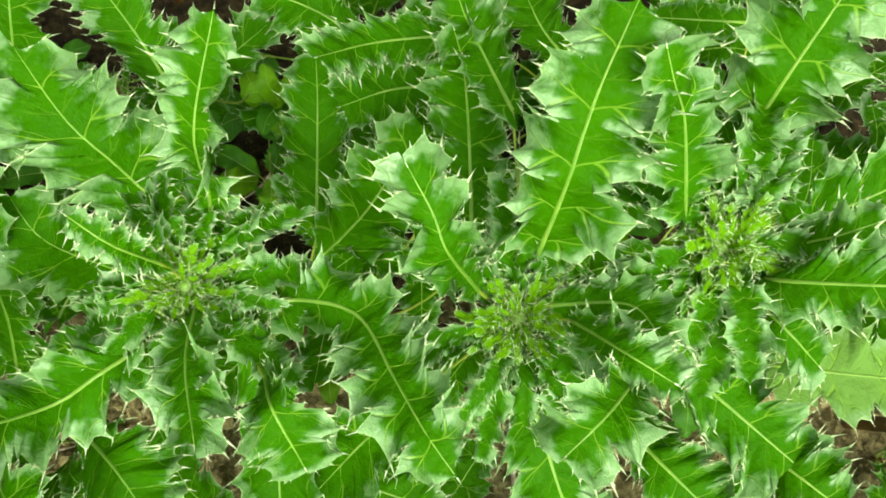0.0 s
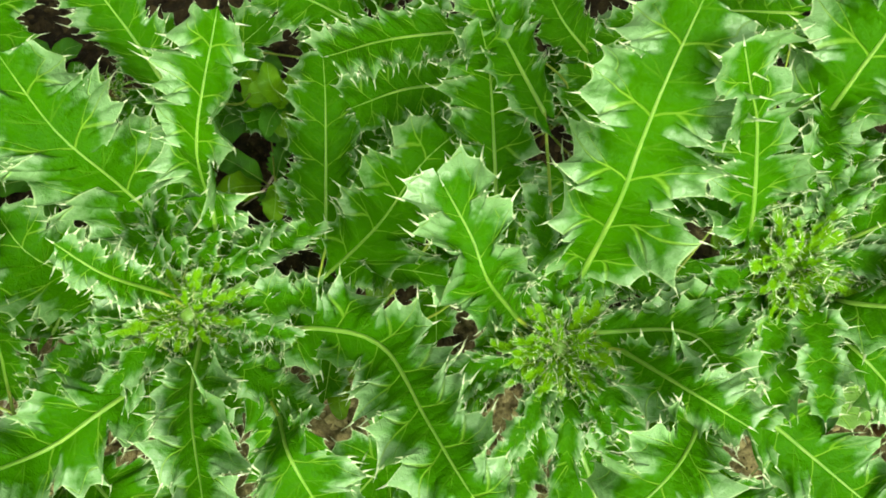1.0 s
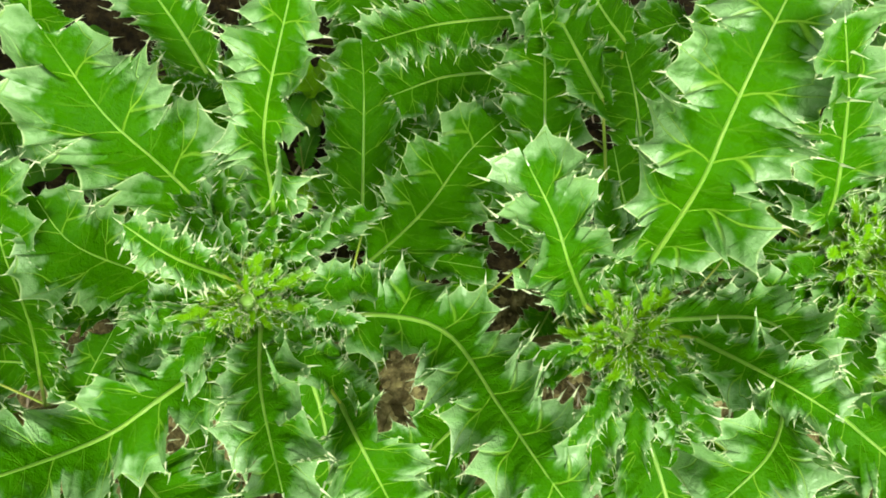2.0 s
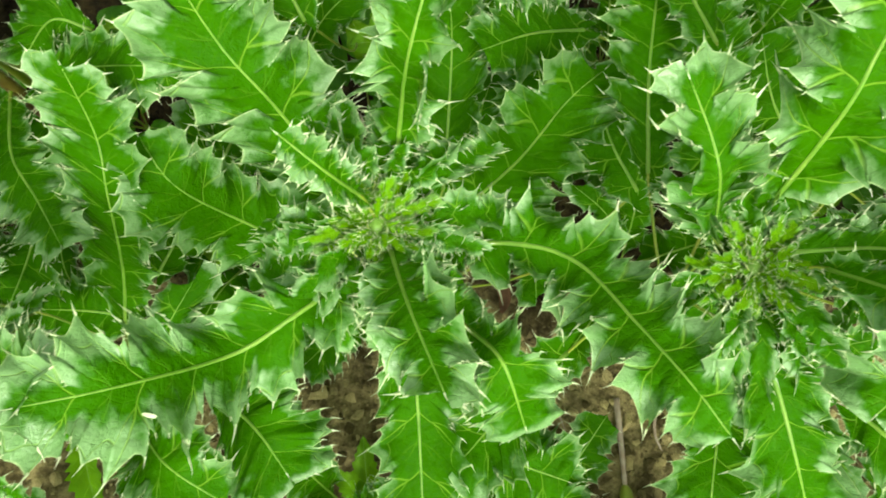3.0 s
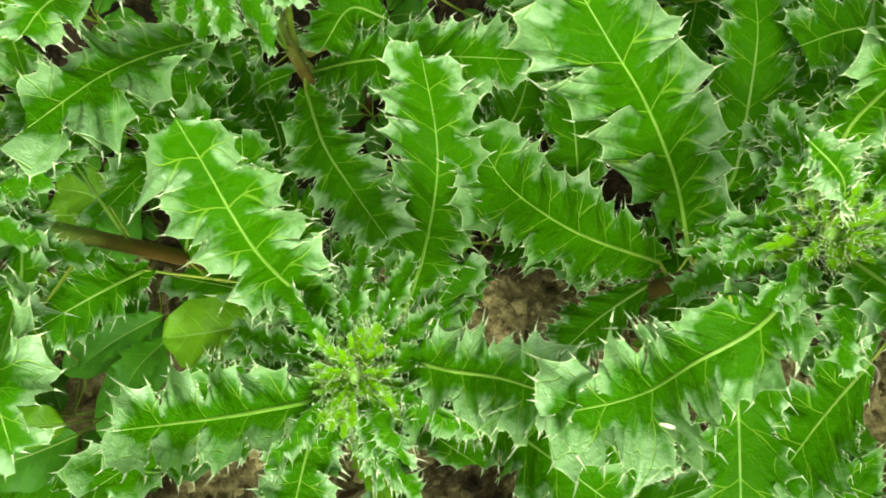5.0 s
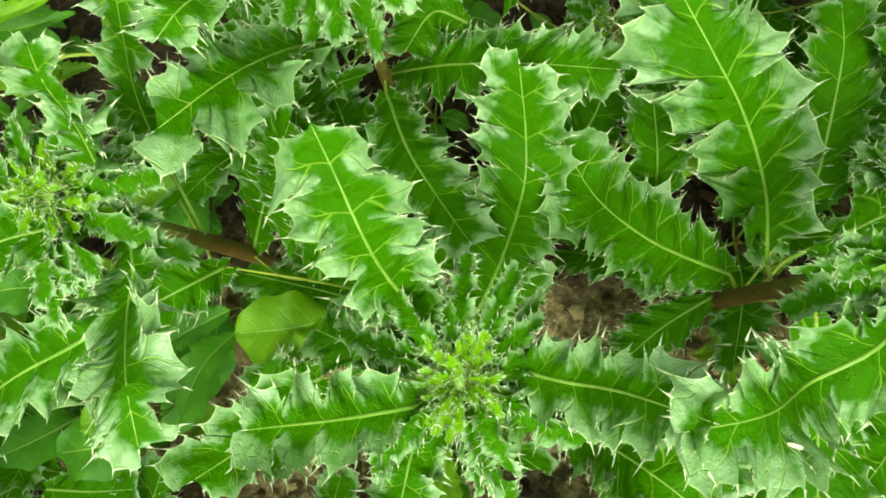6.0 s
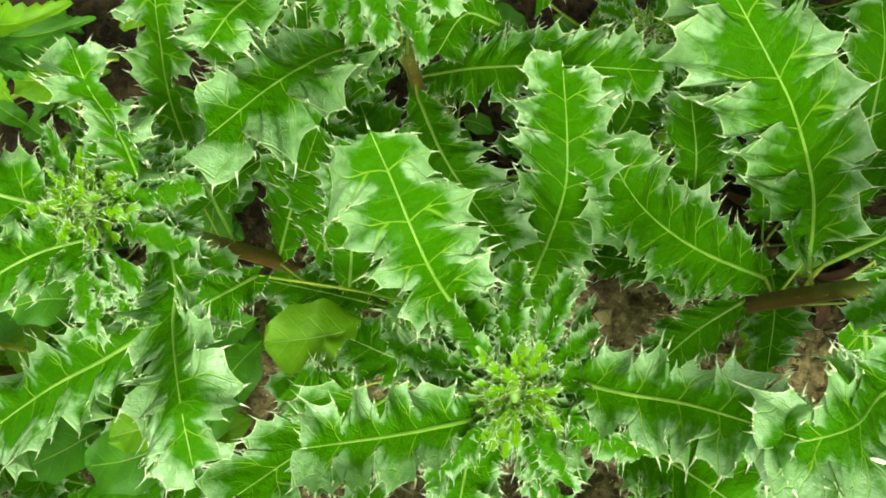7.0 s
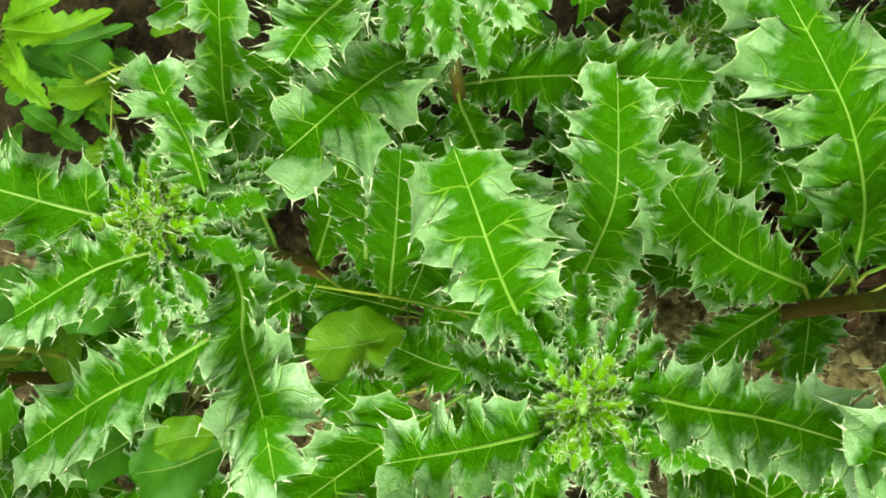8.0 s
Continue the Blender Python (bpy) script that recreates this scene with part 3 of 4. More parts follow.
leaf(plant_f, [(-0.514, 0.043, 0.390), (-0.502, 0.070, 0.460), (-0.498, 0.079, 0.495), (-0.506, 0.095, 0.500)], 0.0198, 8, 0, wax_sheen=0.15, ruffle=1.2, cut=0.7)
leaf(plant_f, [(-0.526, 0.056, 0.250), (-0.527, 0.107, 0.356), (-0.513, 0.135, 0.420), (-0.506, 0.158, 0.450)], 0.0285, 8, 0, bare=0.3, wax_sheen=-0.26)
leaf(plant_f, [(-0.523, 0.061, 0.151), (-0.502, 0.096, 0.200), (-0.475, 0.141, 0.250)], 0.0323, 5, 0, ruffle=0.7, cut=0.46, wax_sheen=-0.60)
leaf(plant_f, [(-0.452, 0.035, 0.200), (-0.446, 0.080, 0.240), (-0.443, 0.126, 0.270)], 0.0295, 5, 0, ruffle=0.7, cut=0.46, wax_sheen=-0.60)

leaf(plant_b, [(0.043, 0.055, 0.432), (0.052, 0.083, 0.494), (0.057, 0.101, 0.513), (0.063, 0.119, 0.528), (0.076, 0.148, 0.542)], 0.0335, 6, 0, wax_sheen=0.15, ruffle=1.2, bare=0.12)
leaf(plant_b, [(0.017, 0.045, 0.450), (0.002, 0.054, 0.505), (-0.004, 0.068, 0.515), (-0.014, 0.085, 0.525)], 0.0210, 6, 0, wax_sheen=0.15, ruffle=1.4, cut=0.68)
leaf(plant_b, [(0.018, 0.100, 0.340), (0.016, 0.152, 0.355), (0.012, 0.182, 0.390), (0.006, 0.192, 0.420)], 0.0292, 6, 0, wax_sheen=-0.24)
leaf(plant_b, [(0.039, 0.153, 0.400), (0.027, 0.178, 0.400), (0.013, 0.209, 0.400), (0.008, 0.225, 0.400)], 0.0260, 4, 0, wax_sheen=-0.16)

leaf(plant_i, [(0.018, 0.232, 0.330), (-0.041, 0.224, 0.335), (-0.077, 0.198, 0.370)], 0.0239, 6, 0, ruffle=0.7, cut=0.46, wax_sheen=-0.34)

leaf(plant_b, [(0.035, 0.012, 0.430), (0.039, -0.000, 0.437), (0.046, -0.017, 0.437), (0.056, -0.049, 0.430), (0.072, -0.083, 0.405)], 0.0273, 5, 0, wax_sheen=-0.07, ruffle=1.2)
leaf(plant_b, [(0.047, 0.038, 0.450), (0.083, 0.037, 0.467), (0.092, 0.020, 0.490)], 0.0176, 5, 0, wax_sheen=0.15, ruffle=1.2)
leaf(plant_b, [(0.059, 0.030, 0.460), (0.075, 0.013, 0.500), (0.094, 0.001, 0.500)], 0.0172, 5, 0, wax_sheen=0.15, ruffle=1.2)
leaf(plant_b, [(0.086, 0.009, 0.480), (0.064, -0.009, 0.515), (0.046, -0.026, 0.515)], 0.0213, 4, 0, blunt=1, wax_sheen=0.15, ruffle=1.2)
leaf(plant_b, [(0.105, 0.024, 0.420), (0.116, 0.011, 0.430), (0.145, -0.010, 0.415), (0.187, -0.046, 0.410)], 0.0312, 5, 0, wax_sheen=-0.10, ruffle=1.2)
leaf(plant_b, [(0.107, -0.029, 0.380), (0.119, -0.043, 0.390), (0.141, -0.065, 0.390)], 0.0289, 4, 0, wax_sheen=-0.20)

leaf(plant_a, [(-0.101, 0.122, 0.200), (-0.099, 0.140, 0.220), (-0.096, 0.212, 0.248), (-0.098, 0.250, 0.250)], 0.0333, 5, 0, ruffle=0.7, cut=0.46, wax_sheen=-0.60)

leaf(plant_c, [(0.154, 0.119, 0.420), (0.164, 0.145, 0.463), (0.180, 0.173, 0.490), (0.189, 0.189, 0.500)], 0.0365, 4, 0, wax_sheen=0.15, ruffle=1.2)
leaf(plant_c, [(0.113, 0.077, 0.460), (0.105, 0.081, 0.490), (0.097, 0.105, 0.519), (0.088, 0.113, 0.538), (0.082, 0.123, 0.550)], 0.0228, 6, 0, wax_sheen=0.15, ruffle=1.4, cut=0.7)
leaf(plant_c, [(0.147, 0.052, 0.450), (0.153, 0.046, 0.477), (0.182, 0.041, 0.500), (0.212, 0.040, 0.500)], 0.0238, 5, 0, wax_sheen=0.15, ruffle=1.2)
leaf(plant_c, [(0.210, 0.092, 0.340), (0.214, 0.095, 0.370), (0.244, 0.107, 0.390), (0.277, 0.122, 0.390)], 0.0347, 4, 0, wax_sheen=-0.25)
leaf(plant_c, [(0.222, 0.018, 0.250), (0.228, 0.014, 0.284), (0.279, 0.007, 0.300), (0.338, 0.002, 0.300)], 0.0356, 5, 0, mat=BACK, ruffle=0.7, cut=0.46, wax_sheen=-0.53)
leaf(plant_c, [(0.167, -0.031, 0.390), (0.177, -0.043, 0.413), (0.198, -0.061, 0.420)], 0.0251, 4, 0, wax_sheen=-0.14)
leaf(plant_c, [(0.144, 0.044, 0.450), (0.152, 0.026, 0.470), (0.171, 0.009, 0.460)], 0.0185, 4, 0, wax_sheen=0.15, ruffle=1.2)
leaf(plant_c, [(0.107, -0.006, 0.200), (0.085, -0.036, 0.250), (0.071, -0.084, 0.270), (0.072, -0.116, 0.260)], 0.0344, 5, 0, ruffle=0.7, cut=0.46, wax_sheen=-0.60)

leaf(plant_d, [(-0.231, -0.030, 0.300), (-0.203, -0.049, 0.320), (-0.184, -0.073, 0.320)], 0.0393, 4, 0, ruffle=0.7, cut=0.46, wax_sheen=-0.44)

leaf(plant_e, [(-0.275, 0.148, 0.180), (-0.257, 0.175, 0.200), (-0.249, 0.203, 0.220)], 0.0327, 4, 0, ruffle=0.7, cut=0.46, wax_sheen=-0.60)

leaf(plant_g, [(-0.208, 0.105, 0.200), (-0.217, 0.132, 0.257), (-0.223, 0.174, 0.260)], 0.0274, 5, 0, ruffle=0.7, cut=0.46, wax_sheen=-0.60)

leaf(plant_h, [(-0.330, 0.247, 0.250), (-0.320, 0.274, 0.280), (-0.326, 0.310, 0.280)], 0.0335, 4, 0, ruffle=0.7, cut=0.46, wax_sheen=-0.58)
leaf(plant_h, [(-0.191, 0.208, 0.300), (-0.209, 0.237, 0.320), (-0.230, 0.265, 0.330)], 0.0286, 4, 0, ruffle=0.7, cut=0.46, wax_sheen=-0.43)
leaf(plant_h, [(-0.069, 0.289, 0.200), (-0.104, 0.304, 0.220), (-0.146, 0.313, 0.240)], 0.0310, 4, 0, ruffle=0.7, cut=0.46, wax_sheen=-0.60)

leaf(plant_i, [(-0.002, 0.228, 0.250), (-0.040, 0.220, 0.260), (-0.076, 0.203, 0.270)], 0.0322, 4, 0, ruffle=0.7, cut=0.46, wax_sheen=-0.60)
leaf(plant_i, [(0.102, 0.273, 0.200), (0.081, 0.289, 0.220), (0.068, 0.319, 0.220)], 0.0328, 4, 0, ruffle=0.7, cut=0.46, wax_sheen=-0.60)

leaf(plant_c, [(0.198, 0.230, 0.350), (0.162, 0.227, 0.360), (0.130, 0.229, 0.360)], 0.0195, 4, 0, ruffle=0.7, cut=0.46, wax_sheen=-0.30)

leaf(plant_m, [(-0.097, -0.049, 0.200), (-0.056, -0.071, 0.220), (-0.010, -0.087, 0.220)], 0.0405, 4, 0, ruffle=0.7, cut=0.46, wax_sheen=-0.60)

leaf(plant_c, [(0.151, 0.059, 0.250), (0.172, 0.041, 0.270), (0.195, 0.017, 0.280)], 0.0256, 4, 0, ruffle=0.7, cut=0.46, wax_sheen=-0.59)
leaf(plant_c, [(0.161, 0.066, 0.450), (0.171, 0.065, 0.480), (0.188, 0.070, 0.490)], 0.0171, 4, 0, wax_sheen=0.15, ruffle=1.2)

leaf(plant_j, [(0.297, 0.055, 0.200), (0.327, 0.054, 0.220), (0.370, 0.054, 0.220)], 0.0427, 4, 0, ruffle=0.7, cut=0.46, wax_sheen=-0.60)

leaf(plant_k, [(-0.473, 0.060, 0.200), (-0.474, 0.109, 0.220), (-0.477, 0.154, 0.230)], 0.0358, 4, 0, ruffle=0.7, cut=0.46, wax_sheen=-0.60)
leaf(plant_k, [(-0.355, 0.026, 0.120), (-0.391, 0.030, 0.130), (-0.434, 0.031, 0.130)], 0.0345, 4, 0, ruffle=0.7, cut=0.46, wax_sheen=-0.60)
leaf(plant_k, [(-0.432, 0.107, 0.150), (-0.433, 0.067, 0.160), (-0.444, 0.030, 0.160)], 0.0341, 4, 0, ruffle=0.7, cut=0.46, wax_sheen=-0.60)

leaf(plant_a, [(-0.274, 0.127, 0.140), (-0.275, 0.168, 0.150), (-0.278, 0.203, 0.150)], 0.0331, 4, 0, ruffle=0.7, cut=0.46, wax_sheen=-0.60)

leaf(plant_m, [(-0.046, -0.050, 0.200), (-0.031, -0.080, 0.210), (-0.014, -0.112, 0.220)], 0.0311, 4, 0, ruffle=0.7, cut=0.46, wax_sheen=-0.60)

leaf(plant_d, [(-0.496, 0.031, 0.280), (-0.513, 0.014, 0.300), (-0.547, -0.008, 0.300)], 0.0268, 4, 0, ruffle=0.7, cut=0.46, wax_sheen=-0.50)

leaf(plant_o, [(-0.270, 0.151, 0.150), (-0.266, 0.197, 0.170), (-0.263, 0.241, 0.180)], 0.0314, 4, 0, ruffle=0.7, cut=0.46, wax_sheen=-0.60)

leaf(plant_l, [(-0.494, 0.110, 0.200), (-0.497, 0.144, 0.220), (-0.510, 0.188, 0.220)], 0.0340, 4, 0, ruffle=0.7, cut=0.46, wax_sheen=-0.60)
leaf(plant_l, [(-0.489, 0.127, 0.150), (-0.474, 0.087, 0.160), (-0.464, 0.050, 0.160)], 0.0328, 4, 0, ruffle=0.7, cut=0.46, wax_sheen=-0.60)

leaf(plant_d, [(-0.373, -0.014, 0.250), (-0.402, -0.014, 0.260), (-0.431, -0.005, 0.270)], 0.0257, 4, 0, ruffle=0.7, cut=0.46, wax_sheen=-0.60)

leaf(plant_a, [(-0.138, 0.058, 0.100), (-0.178, 0.028, 0.100), (-0.215, -0.009, 0.110)], 0.0276, 5, 0, 0.3, 0.15, wax_sheen=-0.60)

leaf(plant_e, [(-0.354, 0.223, 0.250), (-0.378, 0.225, 0.260), (-0.395, 0.196, 0.260)], 0.0253, 4, 0, ruffle=0.7, cut=0.46, wax_sheen=-0.60)

leaf(plant_d, [(-0.438, -0.038, 0.220), (-0.459, -0.047, 0.230), (-0.480, -0.037, 0.230)], 0.0298, 4, 0, ruffle=0.7, cut=0.46, wax_sheen=-0.60)

leaf(plant_o, [(-0.207, 0.193, 0.180), (-0.225, 0.211, 0.200), (-0.235, 0.247, 0.200)], 0.0333, 4, 0, ruffle=0.7, cut=0.46, wax_sheen=-0.60)

leaf(plant_e, [(-0.409, 0.179, 0.300), (-0.400, 0.176, 0.360), (-0.388, 0.182, 0.420), (-0.385, 0.191, 0.450)], 0.0197, 8, 0, bare=0.4, wax_sheen=-0.22)
leaf(plant_e, [(-0.411, 0.179, 0.300), (-0.413, 0.179, 0.360), (-0.413, 0.181, 0.420), (-0.413, 0.190, 0.450)], 0.0198, 8, 0, bare=0.4, wax_sheen=-0.22)

leaf(plant_a, [(0.045, 0.123, 0.200), (0.020, 0.160, 0.220), (0.011, 0.212, 0.220)], 0.0379, 4, 0, ruffle=0.7, cut=0.46, wax_sheen=-0.60)
leaf(plant_a, [(-0.016, 0.136, 0.180), (-0.022, 0.183, 0.190), (-0.032, 0.234, 0.200)], 0.0395, 4, 0, ruffle=0.7, cut=0.46, wax_sheen=-0.60)

leaf(plant_b, [(0.096, 0.088, 0.250), (0.080, 0.125, 0.270), (0.071, 0.165, 0.280)], 0.0355, 4, 0, ruffle=0.7, cut=0.46, wax_sheen=-0.59)

leaf(plant_k, [(-0.489, 0.128, 0.120), (-0.504, 0.181, 0.130), (-0.520, 0.235, 0.140)], 0.0484, 4, 0, ruffle=0.7, cut=0.46, wax_sheen=-0.60)
leaf(plant_k, [(-0.343, 0.061, 0.120), (-0.323, 0.099, 0.130), (-0.314, 0.149, 0.130)], 0.0369, 4, 0, ruffle=0.7, cut=0.46, wax_sheen=-0.60)

leaf(plant_l, [(-0.564, 0.147, 0.120), (-0.577, 0.194, 0.130), (-0.592, 0.251, 0.130)], 0.0389, 4, 0, ruffle=0.7, cut=0.46, wax_sheen=-0.60)
leaf(plant_l, [(-0.458, 0.114, 0.120), (-0.459, 0.162, 0.130), (-0.476, 0.203, 0.140)], 0.0367, 4, 0, ruffle=0.7, cut=0.46, wax_sheen=-0.60)

leaf(plant_i, [(-0.024, 0.222, 0.150), (-0.039, 0.258, 0.170), (-0.053, 0.297, 0.180)], 0.0408, 4, 0, ruffle=0.7, cut=0.46, wax_sheen=-0.60)
leaf(plant_i, [(0.125, 0.198, 0.150), (0.116, 0.239, 0.170), (0.106, 0.278, 0.180)], 0.0419, 4, 0, ruffle=0.7, cut=0.46, wax_sheen=-0.60)

leaf(plant_j, [(0.187, 0.174, 0.150), (0.166, 0.212, 0.160), (0.156, 0.260, 0.170)], 0.0444, 4, 0, ruffle=0.7, cut=0.46, wax_sheen=-0.60)

# ---- small weeds between the thistles ----
def weed(label, foot):
    plant = new("weed")
    plant.location = foot
    stems[plant.name] = (np.array(foot, float), np.array(foot, float) + (0, 0, 0.01))
    return tagged(plant, label, "weed", "weeds on the soil")


def smooth_leaf(plant, midrib, half, mat):
    """A soft leaf with shallow teeth, a groove along its middle, and its stalk."""
    leaf_count[0] += 1
    rng = np.random.default_rng(leaf_count[0] * 5 + 1)
    origin = np.array(plant.location)
    u = np.linspace(0, 1, 41)
    q, ahead, length = spline(midrib, u)
    q = q - origin
    side = np.cross(ahead, (0, 0, 1.0))
    side /= np.linalg.norm(side, axis=1)[:, None] + 1e-9
    up = np.cross(side, ahead)
    narrow = half / length < 0.2
    shape = np.sin(math.pi * u ** (0.75 if narrow else 0.85)) ** (0.8 if narrow else 0.55)
    shape[0], shape[-1] = 0.05, 0.02
    vs = np.linspace(-1, 1, 13)
    verts, wave = [], rng.uniform(0, 6)
    for i in range(len(u)):
        for v in vs:
            tooth = 1 + ((0.10 * (i % 4) - 0.12) if narrow else 0.06 * math.sin(17 * u[i] + wave + 2 * (v > 0))) * (abs(v) > 0.6)
            across = v * half * shape[i] * tooth
            rise = (0.75 if narrow else 0.30) * abs(across) - 0.22 * half * v * v * shape[i] + 0.17 * half * v * v * math.sin(13 * u[i] + wave + 2 * v)
            verts.append(q[i] + side[i] * across + up[i] * rise + ahead[i] * 0.25 * abs(across))
    n = len(vs)
    faces = [(r * n + c, r * n + c + 1, (r + 1) * n + c + 1, (r + 1) * n + c) for r in range(40) for c in range(n - 1)]
    uvs = np.stack([np.repeat(u * 6, n), np.tile(vs, 41)], 1)
    blade = mesh_object("leaf", verts, faces, mat, plant, uvs)
    c, t, _ = spline(midrib, np.linspace(0, 0.96, 16))
    rad = (0.0004 + 0.03 * half) * np.linspace(1, 0.25, 16)
    mesh_object("midrib", *tube((c - origin, t, 0), rad, 6, 0.8), RIB, blade)
    stalk(blade, plant, midrib, 0.0005 + 0.03 * half)
    return blade


def runner(plant, points, radius, spines=0):
    """A bare branch or leaf stalk, smooth or set with spines."""
    rng = np.random.default_rng(int(radius * 1e5) + spines)
    c, t, _ = spline(points, 20)
    c = c - np.array(plant.location)
    stem = mesh_object("stem", *tube((c, t, 0), np.linspace(1.1, 0.7, 20) * radius, 8), STALK, plant)
    if spines:
        k = rng.integers(2, 19, spines)
        ways = np.cross(t[k], rng.normal(0, 1, (spines, 3)))
        ways /= np.linalg.norm(ways, axis=1)[:, None]
        tagged(mesh_object("prickles", *cones(c[k] + ways * radius * 0.8, ways, rng.uniform(0.003, 0.007, spines), 0.0004), SPINE, stem), kind="stuff")



weed_a = weed("round-leaved light green weed low on the soil", (-0.482, 0.027, 0.0))
smooth_leaf(weed_a, [(-0.438, 0.007, 0.190), (-0.472, -0.005, 0.210), (-0.509, -0.012, 0.210)], 0.0268, PALE)
smooth_leaf(weed_a, [(-0.438, 0.007, 0.190), (-0.446, -0.015, 0.210), (-0.464, -0.037, 0.210)], 0.0187, PALE)

weed_b = weed("dark green weed with smooth oval leaves", (-0.677, -0.092, 0.0))
smooth_leaf(weed_b, [(-0.554, -0.083, 0.230), (-0.581, -0.098, 0.245), (-0.614, -0.107, 0.240)], 0.0232, WEED)
smooth_leaf(weed_b, [(-0.602, 0.006, 0.290), (-0.620, 0.003, 0.310), (-0.644, -0.005, 0.310)], 0.0162, WEED)
smooth_leaf(weed_b, [(-0.595, 0.025, 0.270), (-0.600, 0.015, 0.290), (-0.612, 0.006, 0.300)], 0.0157, WEED)
smooth_leaf(weed_b, [(-0.558, -0.075, 0.240), (-0.574, -0.077, 0.250), (-0.596, -0.085, 0.250)], 0.0149, PALE)

weed_c = weed("soft light green weed with narrow leaves", (-0.600, -0.007, 0.0))
smooth_leaf(weed_c, [(-0.530, -0.011, 0.150), (-0.546, -0.040, 0.170), (-0.559, -0.081, 0.170)], 0.0135, WEED)
smooth_leaf(weed_c, [(-0.537, 0.007, 0.150), (-0.568, -0.015, 0.160), (-0.598, -0.040, 0.160)], 0.0130, WEED)
smooth_leaf(weed_c, [(-0.554, 0.006, 0.130), (-0.550, -0.031, 0.140), (-0.554, -0.069, 0.140)], 0.0196, WEED)
smooth_leaf(weed_c, [(-0.593, 0.095, 0.150), (-0.609, 0.103, 0.160), (-0.635, 0.106, 0.160)], 0.0200, PALE)

weed_d = weed("bright green weed with toothed pointed leaves", (-0.938, 0.294, 0.0))
smooth_leaf(weed_d, [(-0.777, 0.218, 0.220), (-0.717, 0.208, 0.245), (-0.678, 0.229, 0.240)], 0.0132, PALE)
smooth_leaf(weed_d, [(-0.779, 0.223, 0.220), (-0.736, 0.222, 0.250), (-0.709, 0.236, 0.250)], 0.0099, PALE)
smooth_leaf(weed_d, [(-0.790, 0.222, 0.200), (-0.740, 0.216, 0.200), (-0.688, 0.239, 0.190)], 0.0105, WEED)
smooth_leaf(weed_d, [(-0.773, 0.208, 0.220), (-0.747, 0.184, 0.240), (-0.744, 0.166, 0.230)], 0.0085, PALE)
smooth_leaf(weed_d, [(-0.790, 0.198, 0.200), (-0.762, 0.181, 0.210), (-0.740, 0.160, 0.200)], 0.0120, PALE)
smooth_leaf(weed_d, [(-0.780, 0.214, 0.220), (-0.790, 0.191, 0.240), (-0.820, 0.180, 0.240)], 0.0114, PALE)
smooth_leaf(weed_d, [(-0.807, 0.225, 0.180), (-0.776, 0.206, 0.180), (-0.745, 0.197, 0.170)], 0.0104, WEED)
smooth_leaf(weed_d, [(-0.818, 0.233, 0.120), (-0.798, 0.217, 0.130), (-0.789, 0.207, 0.120)], 0.0112, WEED)
runner(weed_d, [(-0.813, 0.195, 0.100), (-0.757, 0.214, 0.120), (-0.726, 0.223, 0.130), (-0.703, 0.230, 0.120)], 0.0022)
runner(weed_d, [(-0.800, 0.253, 0.100), (-0.765, 0.243, 0.110), (-0.740, 0.229, 0.110)], 0.0016)

weed_e = weed("small light green seedling with paired oval leaves", (-0.158, 0.317, 0.0))
smooth_leaf(weed_e, [(-0.154, 0.274, 0.100), (-0.168, 0.269, 0.130), (-0.186, 0.266, 0.130)], 0.0123, PALE)
smooth_leaf(weed_e, [(-0.154, 0.274, 0.100), (-0.141, 0.274, 0.130), (-0.132, 0.295, 0.130)], 0.0124, PALE)
smooth_leaf(weed_e, [(-0.154, 0.274, 0.100), (-0.163, 0.249, 0.120), (-0.168, 0.231, 0.120)], 0.0113, WEED)
smooth_leaf(weed_e, [(-0.154, 0.265, 0.120), (-0.158, 0.270, 0.150), (-0.161, 0.288, 0.150)], 0.0110, PALE)
smooth_leaf(weed_e, [(-0.154, 0.274, 0.100), (-0.133, 0.257, 0.120), (-0.113, 0.260, 0.120)], 0.0114, WEED)

weed_f = weed("olive green weed with round leaves", (-0.540, 0.221, 0.0))
smooth_leaf(weed_f, [(-0.472, 0.181, 0.100), (-0.497, 0.180, 0.110), (-0.520, 0.179, 0.110)], 0.0204, PALE)
smooth_leaf(weed_f, [(-0.439, 0.226, 0.180), (-0.416, 0.223, 0.200), (-0.398, 0.226, 0.200)], 0.0103, STRAWLEAF)

weed_g = weed("small pale seedling with narrow leaves", (-0.168, -0.132, 0.0))
smooth_leaf(weed_g, [(-0.163, -0.137, 0.050), (-0.165, -0.103, 0.070), (-0.168, -0.070, 0.080)], 0.0124, PALE)
smooth_leaf(weed_g, [(-0.163, -0.137, 0.050), (-0.179, -0.113, 0.070), (-0.194, -0.099, 0.070)], 0.0104, PALE)
smooth_leaf(weed_g, [(-0.163, -0.137, 0.050), (-0.144, -0.116, 0.070), (-0.130, -0.106, 0.070)], 0.0104, WEED)

weed_h = weed("broad green grass blade", (-0.416, -0.077, 0.0))
smooth_leaf(weed_h, [(-0.368, -0.061, 0.180), (-0.345, -0.094, 0.210), (-0.326, -0.127, 0.220)], 0.0113, PALE)

weed_i = weed("yellow-green toothed seedling on bare soil", (0.148, -0.029, 0.0))
smooth_leaf(weed_i, [(0.112, -0.026, 0.080), (0.119, -0.056, 0.100), (0.134, -0.083, 0.100)], 0.0204, PALE)

weed_j = weed("tiny light green seedling on crumbly soil", (-0.100, 0.023, 0.0))
smooth_leaf(weed_j, [(-0.108, 0.021, 0.030), (-0.119, 0.040, 0.050), (-0.122, 0.058, 0.050)], 0.0109, PALE)
